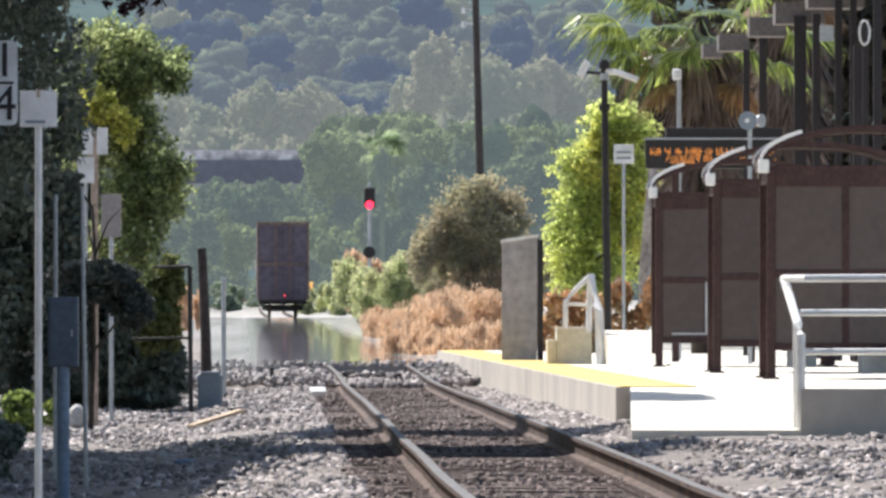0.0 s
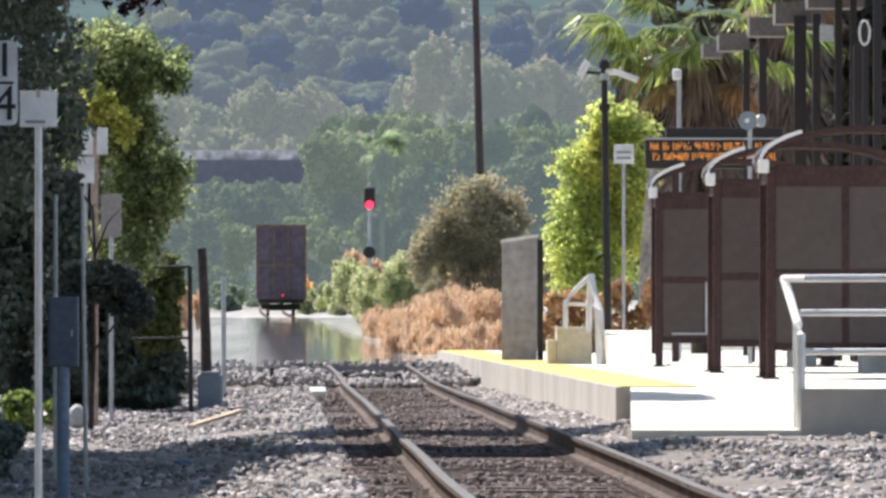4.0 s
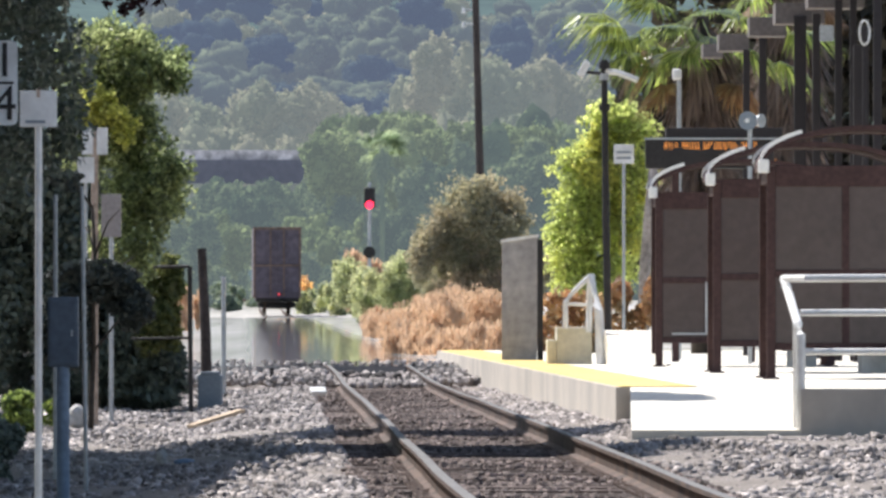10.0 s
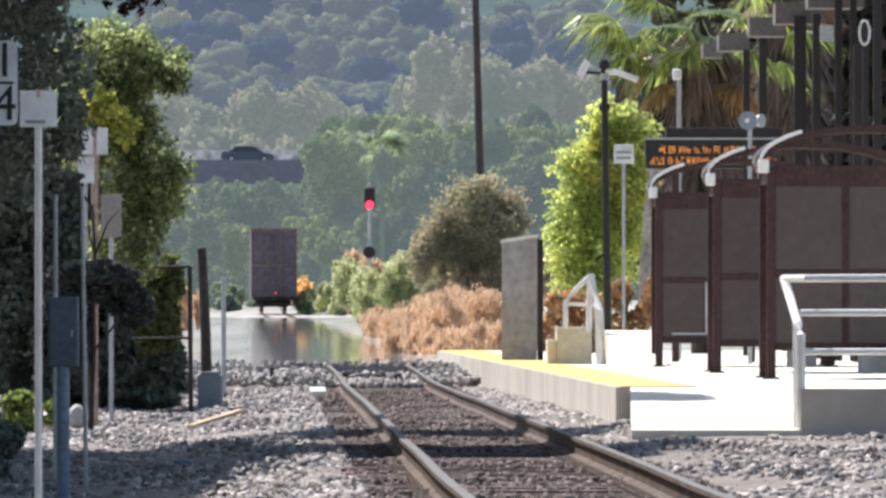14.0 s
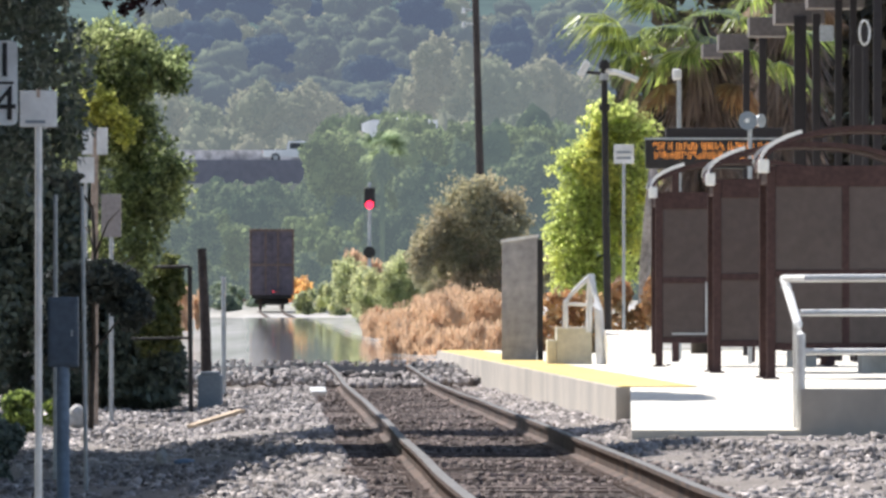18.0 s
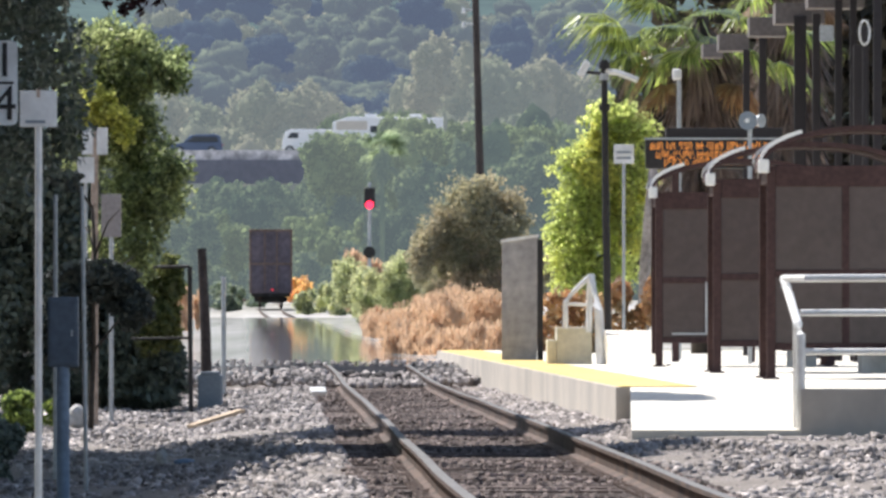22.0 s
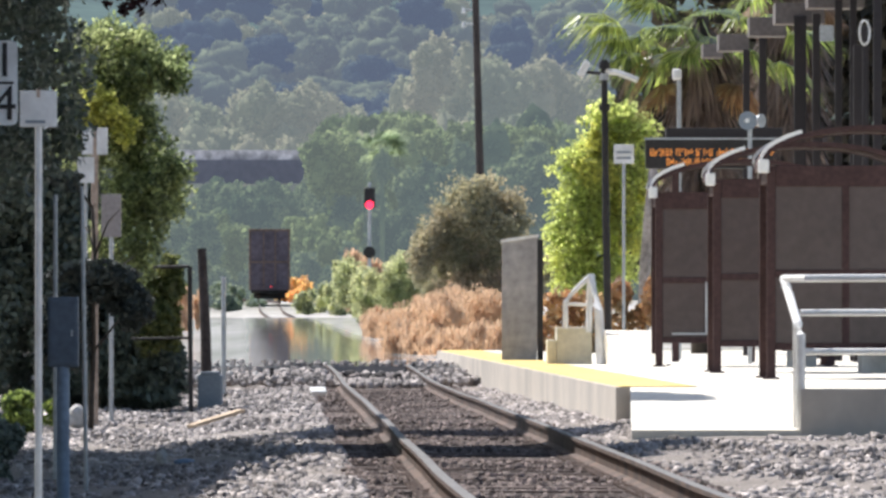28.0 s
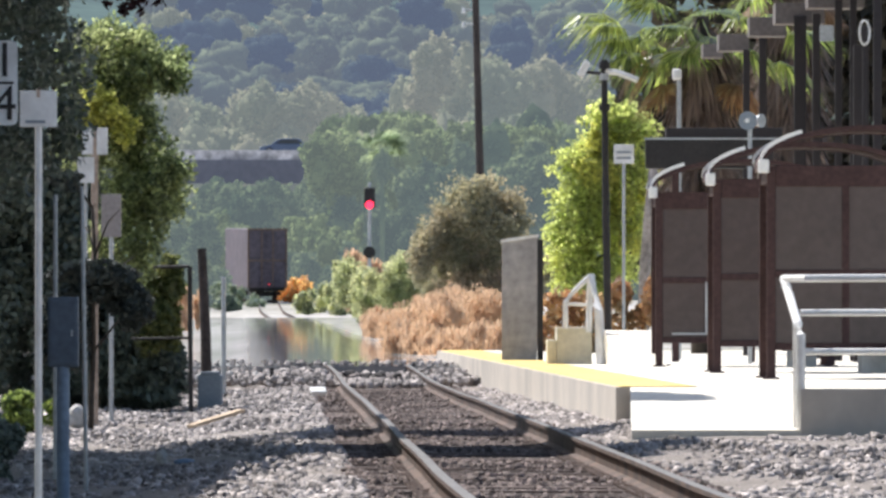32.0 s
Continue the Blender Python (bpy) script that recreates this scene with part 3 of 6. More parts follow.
# ---- shelters ----
def shelter(at, label):
    """A brown steel shelter with an arched roof, end panels in frames, on short legs; its left front leg at the origin."""
    s = empty("shelter", at, label, "shelter", "platform shelters")
    w, dp, h = 2.7, 3.4, 2.62
    for x in (0.055, w - 0.055):
        for y in (0.055, dp - 0.055):
            part("post", box(x, y, h / 2, 0.11, 0.11, h, 0.012), M_BROWN, s)
            part("foot_plate", box(x, y, 0.012, 0.2, 0.2, 0.024, 0.005), M_BROWN, s)
    for y in (0.055, dp - 0.055):
        for k, z in enumerate((0.4, 1.3, 2.5)):
            part("end_beam", box(w / 2, y, z, w - 0.22, 0.07, 0.09 if k < 2 else 0.26, 0.01), M_BROWN, s)
        for x in (w * 0.36, w * 0.68):
            part("mullion", box(x, y, 1.4, 0.09, 0.065, 2.0, 0.01), M_BROWN, s)
        for x0, x1 in ((0.11, w * 0.36 - 0.045), (w * 0.36 + 0.045, w * 0.68 - 0.045), (w * 0.68 + 0.045, w - 0.11)):
            for z0, z1 in ((0.445, 1.255), (1.345, 2.37)):
                part("panel", box((x0 + x1) / 2, y, (z0 + z1) / 2, x1 - x0 + 0.01, 0.02, z1 - z0 + 0.01), M_PANEL, s, "smoky perforated panel")
    for z in (0.4, 1.3, 2.5):
        part("back_beam", box(w - 0.055, dp / 2, z, 0.07, dp - 0.22, 0.09, 0.01), M_BROWN, s)
    for z0, z1 in ((0.445, 1.255), (1.345, 2.45)):
        part("back_panel", box(w - 0.055, dp / 2, (z0 + z1) / 2, 0.02, dp - 0.22, z1 - z0), M_PANEL, s)
    part("front_beam", box(0.055, dp / 2, 2.5, 0.07, dp - 0.22, 0.16, 0.01), M_BROWN, s)
    n = 18
    arc = [(-0.06 + (w + 0.12) * (1 - math.cos(math.pi * i / n)) / 2, h + 0.46 * math.sin(math.pi * i / n)) for i in range(n + 1)]
    roof = arc + [(x, z + 0.035) for x, z in reversed(arc)]
    part("roof", prism(roof, 0.06, dp + 0.12), M_BROWN, s, "arched brown metal roof")
    for y in (-0.08, dp + 0.12):
        rim = [(x, z - 0.015) for x, z in arc] + [(x, z + 0.05) for x, z in reversed(arc)]
        part("roof_rim", prism(rim, y, y + 0.14), M_BROWN, s)
        # sunlight on the rim's left end, put in as a pale strip
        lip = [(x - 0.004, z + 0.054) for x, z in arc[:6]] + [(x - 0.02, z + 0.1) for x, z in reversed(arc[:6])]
        part("roof_flashing", prism(lip, y, y + 0.14), M_WHITE, s, "pale strip standing in for sunlight on the rim's end")
    part("gutter_end", box(-0.04, -0.03, h + 0.0, 0.13, 0.2, 0.17, 0.02), M_WHITE, s, "pale gutter end")
    part("bench_seat", box(w - 0.45, dp / 2, 0.45, 0.45, 2.0, 0.05, 0.015), M_WHITE, s, "pale bench seat")
    for y in (0.9, 2.5):
        part("bench_leg", box(w - 0.45, y, 0.21, 0.4, 0.07, 0.42, 0.01), M_WHITE, s)
    return s


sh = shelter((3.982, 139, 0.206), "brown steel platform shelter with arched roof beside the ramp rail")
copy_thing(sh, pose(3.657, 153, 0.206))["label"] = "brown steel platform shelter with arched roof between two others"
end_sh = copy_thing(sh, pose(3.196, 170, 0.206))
end_sh["label"] = "brown steel platform shelter with arched roof beneath the message board"
# two thin pale strips along the edge of one panel
part("edge_trim", box(0.765, -0.03, 1.084 - 0.206, 0.03, 0.02, 0.782), M_GALV, end_sh, "thin pale strip along the panel's edge")
part("edge_trim", box(0.527, -0.03, 0.702 - 0.206, 0.561, 0.02, 0.03), M_GALV, end_sh, "thin pale strip along the panel's edge")


# ---- message board ----
def message_board():
    d = 186
    b = empty("message_board", (3.329, d, 0.206), "black platform message board with orange lit rows", "message board")
    w, z0, z1 = 2.12, 3.384 - 0.206, 3.868 - 0.206
    part("case", box(w / 2, 0.1, (z0 + z1) / 2, w, 0.24, z1 - z0, 0.02), M_BLACK, b)
    part("hood", box(1.3, 0.22, z1 + 0.105, 1.92, 0.5, 0.17, 0.015), M_POST, b, "brown hood over the board")
    # the sunlit top edge of the board, put in as a pale strip
    part("hood_trim", box(w / 2, -0.03, z1 + 0.012, w + 0.04, 0.04, 0.03), M_GALV, b, "pale strip standing in for the board's sunlit top edge")
    for x in (0.5, 1.75):
        part("post", box(x, 0.14, z0 / 2, 0.12, 0.12, z0, 0.01), M_BROWN, b)
    lit = glow_mat("orange_lit", (1.0, 0.36, 0.07), 0.32)
    r = random.Random(4)
    starts = [-1.6 + 1.15 * k for k in range(9)] + [11.2 + 1.15 * k for k in range(6)] + [19.7 + 1.15 * k for k in range(9)]
    for k, t in enumerate(starts):
        wide = (w - 0.16) * (1.0 if k % 3 == 0 else r.uniform(0.72, 1.0))
        x = (w - wide) / 2
        end, bars = x + wide, None
        while x < end:
            for _ in range(r.choice((2, 3, 3, 4))):
                tall = r.choice((0.06, 0.09, 0.12, 0.12))
                bars = box(x + 0.009, -0.024, z0 + 0.1 + r.choice((-0.5, 0, 0.5)) * (0.125 - tall), 0.013, 0.008, tall, bm=bars)
                if r.random() < 0.75:
                    bars = box(x + 0.027, -0.024, z0 + 0.1 + r.choice((-0.05, 0, 0.05)), 0.024, 0.008, 0.015, bm=bars)
                x += r.choice((0.034, 0.04, 0.046))
            x += r.choice((0.0, 0.012, 0.05))
        row = part("glowing_text", bars, lit, b)
        row["kind"] = "stuff"
        lit_rows.append((row, t))
    return b


message_board()


def horn():
    h = empty("loudspeaker", (4.842, 180, 0.206), "pale horn loudspeakers on a slim post", "loudspeaker")
    z = 4.074 - 0.206
    part("post", pipe([(0.05, 0.1, 0), (0.05, 0.1, z)], 0.035), M_GALV, h)
    for x, a in ((0, -1), (0.14, 0.6)):
        bell = bmesh.new()
        bmesh.ops.create_cone(bell, cap_ends=True, segments=20, radius1=0.15 if a < 0 else 0.11, radius2=0.04, depth=0.24,
                              matrix=Matrix.Translation((x, 0.02, z)) @ Euler((radians(-90), 0, radians(50 if a > 0 else 5))).to_matrix().to_4x4())
        part("bell", bell, M_GREYPAINT if a < 0 else M_GALV, h)
    part("driver", pipe([(0, -0.12, z), (0, 0.1, z)], 0.04), M_WHITE, h, "white horn centre")


horn()


# ---- railings, signs, lamp posts of the platform ----
def ramp_railing():
    d = 112.2
    g = empty("ramp_railing", (3.551, d, 0.27), "white painted pipe railing at the platform end", "railing")
    tops = [1.37 - 0.27, 1.028 - 0.27, 0.64 - 0.27]
    bend = 0.91 - 0.27
    part("end_post", pipe([(0, 0, -0.46), (0, 0, bend - 0.1), (-0.02, 0.2, bend), (-0.13, 1.2, tops[0])], 0.045, 12), M_WHITE, g)
    part("end_post", pipe([(-0.03, 0.45, -0.4), (-0.03, 0.45, bend), (-0.12, 1.0, tops[0] - 0.05)], 0.035, 12), M_WHITE, g)
    part("rail_bar", pipe([(-0.13, 1.2, tops[0]), (0.05, 0.1, tops[0]), (3.4, 0.1, tops[0] + 0.02)], 0.038, 12), M_WHITE, g)
    for z in tops[1:]:
        part("rail_bar", pipe([(0, 0.05, z), (3.4, 0.1, z + 0.01)], 0.034, 12), M_WHITE, g)
    for x in (1.7, 3.35):
        part("post", pipe([(x, 0.1, 0), (x, 0.1, tops[0])], 0.034, 12), M_WHITE, g)


ramp_railing()


def high_block():
    """The small raised boarding block with its steps, ramp and railings."""
    b = empty("boarding_block", (1.638, 178, 0.206), "beige concrete boarding block with steps and a sunlit ramp", "boarding platform")
    w = 0.694
    tan = mat("tan_concrete", (0.66, 0.62, 0.48), 0.85, vary=0.1, grain=14, stain=1, bump=0.2)
    part("block", box(w * 0.62, 1.4, 0.28, w * 0.8, 2.6, 0.56, 0.015), tan, b)
    part("step", box(w * 0.11, 1.4, 0.19, w * 0.2, 2.6, 0.38, 0.012), tan, b)
    part("landing", box(w * 0.62, 1.4, 0.572, w * 0.82, 2.64, 0.024, 0.005), M_WALK, b)
    x0, x1 = 0.926, 1.744
    ramp = prism_x([(-7.4, 0.0), (0.4, 0.53), (2.6, 0.53), (2.6, 0.0)], x0, x1)
    part("ramp", ramp, M_WALK, b, "bright white concrete ramp")
    for x in (x0 + 0.16, x0 + 0.34):
        part("ramp_joint", prism_x([(-7.38, 0.006), (0.4, 0.537), (0.4, 0.52), (-7.38, -0.01)], x, x + 0.035), M_CONC, b)
    g = M_WHITE
    top = 1.602 - 0.206
    part("rail_post", pipe([(w * 0.95, 0.1, 0.5), (w * 0.98, 0.1, top)], 0.05, 10), g, b)
    part("rail_post", pipe([(w * 1.18, -0.4, 0.0), (w * 1.15, -0.3, top * 0.62), (w * 0.99, 0.1, top)], 0.055, 10), g, b)
    part("rail_post", pipe([(w * 1.24, -0.5, 0.0), (w * 1.2, -0.35, top * 0.6), (w * 1.02, 0.1, top)], 0.05, 10), g, b)
    part("rail_post", pipe([(w * 0.42, 0.1, 0.56), (w * 0.42, 0.1, 0.98), (w * 0.62, 0.1, 1.15), (w * 0.98, 0.1, top)], 0.042, 10), g, b)
    part("rail_bar", pipe([(w * 0.42, 0.1, 0.95), (w * 1.1, 0.1, 0.93)], 0.03, 10), g, b)
    return b


high_block()


def slab_sign():
    d = 192
    s = empty("info_panel", (0.998, d, 0.206), "tall weathered grey panel standing at the platform edge", "panel")
    w, h = 0.595, 2.26 - 0.206
    out = [(0, 0), (w, 0), (w + 0.03, h + 0.04), (0.0, h - 0.06)]
    part("board", prism(out, 0, 0.1), mat("grey_board", (0.42, 0.4, 0.39), 0.8, vary=0.2, grain=7, stain=1.3, bump=0.3), s)
    part("cap", prism([(-0.01, h - 0.06), (w + 0.04, h + 0.04), (w + 0.04, h + 0.09), (-0.01, h - 0.0)], -0.02, 0.12), M_WHITE, s, "white cap strip")
    part("side_post", box(w + 0.06, 0.06, h / 2, 0.1, 0.14, h, 0.01), M_BLACK, s)
    return s


slab_sign()


def lamp_post():
    d = 200
    p = empty("lamp_post", (2.93, d, 0.206), "black lamp post with white floodlights and an arm", "lamp post")
    h = 5.49 - 0.206
    lean = -0.08
    part("pole", pipe([(0, 0, 0), (lean * 0.6, 0, h * 0.5), (lean, 0, h)], 0.07, 12, taper=0.8), M_BLACK, p)
    part("base", pipe([(0, 0, 0), (0, 0, 0.5)], 0.11, 12), M_BLACK, p)
    for z in (h * 0.83, h * 0.97):
        part("collar", pipe([(lean * 0.9, 0, z), (lean * 0.9, 0, z + 0.12)], 0.1, 12), M_BLACK, p)
    part("arm", pipe([(lean, 0, h - 0.2), (lean + 0.25, 0, h - 0.23), (lean + 0.6, 0, h - 0.36)], 0.055, 10), M_WHITE, p, "white arm")
    head = Matrix.Rotation(radians(28), 4, "Y")
    part("floodlight", box(lean - 0.36, 0, h - 0.16, 0.13, 0.3, 0.3, 0.03, head), M_WHITE, p, "white floodlight")
    part("bracket", pipe([(lean - 0.3, 0, h - 0.22), (lean, 0, h - 0.25)], 0.03, 8), M_BLACK, p)
    part("collar_band", pipe([(lean, 0, h - 0.36), (lean, 0, h - 0.24)], 0.085, 12), M_GALV, p)


lamp_post()


def white_lamp():
    d = 196
    p = empty("camera_post", (4.096, d, 0.206), "slim white post with a white lamp head", "lamp post")
    h = 5.244 - 0.206
    part("pole", pipe([(0, 0, 0), (0, 0, h - 0.2)], 0.04, 10), M_GALV, p)
    part("head", box(-0.04, 0, h - 0.1, 0.16, 0.26, 0.2, 0.05), M_WHITE, p)


white_lamp()


def small_sign(x, y0, y1, d, w, name, label, base, material=None, pole_mat=None, r=0.025, bars=True):
    """A sign plate on a post: plate from y0 up to y1, heights in metres."""
    s = empty(name, (x, d, base), label, "sign")
    part("post", pipe([(0, 0.03, 0), (0.0, 0.03, y1 - base - 0.03)], r, 10), pole_mat or M_GALV, s)
    part("plate", box(0, 0, (y0 + y1) / 2 - base, w, 0.012, y1 - y0, 0.004), material or M_WHITE, s)
    if bars:
        for k in (0.3, 0.6):
            part("text_bar", box(0, -0.008, y0 - base + (y1 - y0) * k, w * 0.7, 0.004, (y1 - y0) * 0.1), M_GREYPAINT, s)
    return s


small_sign(2.88, 3.39, 3.696, 180, 0.324, "platform_sign", "small white notice sign on a slim galvanised post", 0.206)


# ---- canopy of tall posts ----

def canopy():
    c = empty("canopy", (0, 0, 0.206), "tall dark canopy posts under stepped weathered beams", "canopy")

    def post(x, w, d, top):
        part("post", box(x, d, top / 2 - 0.1, w, 0.14, top - 0.2, 0.01), M_POST, c)

    def beam(x0, x1, z0, z1, d):
        part("beam", box((x0 + x1) / 2, d + 0.7, (z0 + z1) / 2 - 0.206, x1 - x0, 1.4, z1 - z0, 0.012), M_GALVY, c, "weathered pale beam end")

    post(5.692, 0.127, 212, 5.947)
    post(5.943, 0.147, 210, 6.174)
    post(6.32, 0.22, 200, 6.25)
    post(6.577, 0.139, 199, 6.274)
    post(6.65, 0.123, 190, 6.275)
    post(6.882, 0.26, 186, 5.421)
    post(6.824, 0.113, 188, 6.408)
    post(6.921, 0.135, 180, 6.27)
    beam(5.014, 5.406, 5.933, 6.195, 218)
    beam(5.197, 5.772, 5.949, 6.269, 213)
    beam(5.555, 6.232, 6.031, 6.38, 205)
    beam(5.88, 6.76, 6.13, 6.5, 200)
    beam(6.137, 7.087, 6.142, 6.484, 190)
    # slab kept out of view, added to shade the posts and palm behind
    part("roof", box(10.3, 196, 6.86, 8.0, 32, 0.22, 0.02), M_POST, c, "flat slab out of view that shades the canopy")
    part("sign_plate", box(6.373, 187.7, 5.656 - 0.206, 0.235, 0.04, 0.263, 0.01), M_GALV, c, "small pale plate")
    return c


canopy()


def dome_lamp():
    p = empty("dome_lamp", (6.639, 178, 0.206), "white rounded lamp on a dark slim post", "lamp")
    z = 5.429 - 0.206
    part("post", pipe([(0.0, 0.12, 0), (0.0, 0.12, z - 0.2)], 0.03), M_POST, p)
    ring = [(0.08 * math.sin(a), 0, z + 0.19 * math.cos(a)) for a in [6.2 * k / 20 for k in range(21)]]
    part("hoop", pipe(ring, 0.018, 8), M_WHITE, p, "white lamp hoop")
    part("lamp_body", box(0, 0.02, z - 0.02, 0.1, 0.1, 0.26, 0.03), M_POST, p)


dome_lamp()


# ---- palms ----
def fan_leaf(bm, base, way, reach, r, droop, stalk=0.5):
    """A fan palm leaf: a stalk, then narrow blades fanned out from its end, drooping."""
    way = way.normalized()
    side = way.cross(Vector((0, 0, 1)))
    side = side.normalized() if side.length > 0.1 else Vector((1, 0, 0))
    up = side.cross(way)
    hub = base + way * reach * stalk - Vector((0, 0, droop * reach * 0.12))
    q = side * 0.02
    bm.faces.new([bm.verts.new(v) for v in (base - q, base + q, hub + q * 0.6, hub - q * 0.6)])
    n = 44
    for i in range(n):
        a = (i / (n - 1) - 0.5) * 3.9
        out = way * math.cos(a) + side * math.sin(a)
        ln = reach * (1.05 - stalk) * (0.75 + 0.25 * math.cos(a)) * r.uniform(0.85, 1.1)
        wd = side * math.cos(a) * 0.03 - way * math.sin(a) * 0.03
        fold = up * (0.02 if i % 2 else -0.02)
        m1 = hub + out * ln * 0.55 + fold - Vector((0, 0, droop * ln * 0.12))
        m2 = hub + out * ln + fold - Vector((0, 0, droop * ln * r.uniform(0.35, 0.6)))
        v = [bm.verts.new(p) for p in (hub, m1 - wd, m1 + wd, m2)]
        bm.faces.new((v[0], v[1], v[2])), bm.faces.new((v[1], v[3], v[2]))


def palm(at, height, seed, label, reach=1.9, skirt=2.2, fronds=34, leaves=()):
    p = empty("palm_tree", at, label, "palm tree")
    r = random.Random(seed)
    part("trunk", pipe([(0, 0, 0), (0.04, 0, height * 0.5), (0, 0, height)], 0.2, 12, taper=0.85), M_BARK, p, smooth=True)
    for x, y, z, blade, droop in leaves:
        bm = bmesh.new()
        hub = Vector((x, y, z))
        whole = hub.length + blade
        fan_leaf(bm, Vector((0, 0, height)), hub, whole, r, droop, hub.length / whole)
        part("frond", bm, M_LEAF_PALM, p)
    for k in range(fronds):
        a, e = r.uniform(0, 6.28), r.choice((-0.2, -0.1, 0.15, 0.35, 0.6, 0.9)) + r.uniform(-0.15, 0.15)
        if e < 0.3 and math.sin(a) < 0.3:
            e += 0.7
        way = Vector((math.cos(a) * math.cos(e), math.sin(a) * math.cos(e), math.sin(e)))
        bm = bmesh.new()
        fan_leaf(bm, Vector((0, 0, height)) + way * 0.12, way, reach * r.uniform(0.85, 1.15), r, 1.5 - 0.5 * e)
        part("frond", bm, M_LEAF_PALM, p)
    for a in (3.0, 0.2, 5.6):
        bm = bmesh.new()
        way = Vector((math.cos(a) * 0.7, -0.35, -0.75))
        fan_leaf(bm, Vector((0, 0, height - 0.5)) + way * 0.3, way, reach * 0.75, r, 0.5)
        part("dead_frond", bm, M_LEAF_RUST, p, "rust-orange dead frond")
    if leaves:
        for x, z in ((-1.2, -0.75), (-1.35, -0.6)):
            bm = bmesh.new()
            fan_leaf(bm, Vector((x + 0.5, -0.3, height + z + 0.5)), Vector((-0.5, 0, -0.75)), 1.5, r, 0.8, 0.4)
            part("dead_frond", bm, M_LEAF_RUST, p, "rust-orange dead frond")
    bm = bmesh.new()
    for k in range(int(80 * skirt)):
        a = r.uniform(0, 6.28)
        z = height - r.uniform(0.1, skirt)
        ln = r.uniform(0.7, 1.2)
        out = Vector((math.cos(a), math.sin(a), 0))
        spread = r.uniform(0.55, 0.98)
        for j in range(5):
            b0 = Vector((0, 0, z)) + out * 0.18
            e0 = Vector((0, 0, z - ln)) + out * spread + Vector((r.uniform(-0.2, 0.2), r.uniform(-0.2, 0.2), r.uniform(-0.2, 0.2)))
            wd = Vector((-out.y, out.x, 0)) * 0.035
            mid = (b0 + e0) / 2 + out * 0.12
            v = [bm.verts.new(q) for q in (b0, mid - wd, mid + wd, e0)]
            bm.faces.new((v[0], v[1], v[2])), bm.faces.new((v[1], v[3], v[2]))
    part("dead_skirt", bm, M_LEAF_DEAD, p, "hanging skirt of dry brown fronds")
    return p


# the tall palm's leaves: end of the stalk from the crown's heart, length of the blades, droop
PALM_LEAVES = [(-1.75, -0.3, 0.3, 1.15, 1.2), (-1.4, -0.5, -0.35, 0.85, 1.3), (-1.2, 0.5, 0.0, 0.95, 1.2), (-1.0, 0.3, 0.7, 1.1, 1.0), (-0.45, -0.4, 1.2, 1.0, 0.6), (0.4, 0.2, 1.2, 1.0, 0.6),
               (1.0, -0.3, 0.7, 1.0, 1.0), (-0.75, -0.7, -0.55, 0.6, 1.0), (-0.25, -1.3, -0.5, 0.8, 0.6), (0.75, -0.5, 0.15, 0.8, 0.9), (1.6, 0.3, -0.5, 0.9, 1.2), (-1.9, 0.6, 0.55, 1.0, 1.3),
               (0.3, 1.2, 0.4, 1.0, 1.0), (-0.5, 1.3, 0.2, 1.0, 1.1), (1.3, 0.8, 0.4, 1.0, 1.1), (-0.9, -0.9, 0.5, 0.9, 1.1),
               (-1.5, 0.1, 0.05, 1.0, 1.4), (-0.9, 0.2, -0.25, 0.95, 1.4), (-0.5, -1.0, 0.1, 0.9, 1.2), (0.15, -1.2, -0.2, 0.8, 0.9), (-1.2, -0.6, 0.9, 1.0, 1.2), (0.9, 0.2, -0.3, 0.9, 1.3), (-0.6, 0.7, -0.4, 0.9, 1.4), (1.9, -0.2, 0.2, 1.0, 1.3)]
palm((5.062, 222, 0.1), 6.733, 5, "fan palm with green fronds and a brown skirt of dead leaves", reach=2.15, skirt=3.4, fronds=0, leaves=PALM_LEAVES)
palm((7.269, 236, 0.1), 8.661, 9, "fan palm behind the canopy with rust-brown hanging fronds", skirt=6.0, fronds=20)


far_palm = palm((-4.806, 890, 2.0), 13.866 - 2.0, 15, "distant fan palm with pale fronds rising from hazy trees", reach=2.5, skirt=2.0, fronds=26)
# trunk and skirt take the haze-glow green, so they sink into the trees
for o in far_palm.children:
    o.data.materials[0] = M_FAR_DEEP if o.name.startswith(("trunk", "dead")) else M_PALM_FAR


# ---- trees and shrubs ----
def tree(name, at, height, radius, blobs, count, size, material, seed, label, limbs=6, out=0.5, category="tree", more=None):
    t = empty(name, at, label, category)
    if height:
        trunk_mesh("trunk", (0, 0, -0.1), height, radius, limbs, t, seed)
    leaf_cloud("crown", blobs, count, size, material, t, seed, out)
    if more:
        leaf_cloud("crown_highlights", more[0], more[1], size, more[2], t, seed + 50, out, shell=0.8)
    return t


# lime-green tree behind the platform
lime = empty("tree", (3.144, 232, 0.0), "lime-green leafy tree behind the platform", "tree")
trunk_mesh("trunk", (0, 0, -0.1), 3.0, 0.14, 6, lime, 3)
part("limb", pipe([(0.92, -1.5, 0), (0.97, -1.5, 1.8), (1.05, -1.5, 3.0), (1.2, -1.4, 4.4)], 0.13, 10, taper=0.7), M_PALEBARK, lime, "pale grey leaning trunk", smooth=True)
leaf_cloud("crown", heap(0.4, 0, 4.6, 0.9, 0.8, 0.85, 20, 3, 0.3, 0.5) + heap(0.15, 0, 3.6, 1.15, 1.0, 1.0, 24, 4, 0.3, 0.5) + heap(0.05, 0, 2.3, 1.18, 1.0, 1.2, 24, 7, 0.3, 0.5), 27000, 0.06, M_LEAF_LIME, lime, 3, out=0.25, shell=0.15, ragged=0.45)
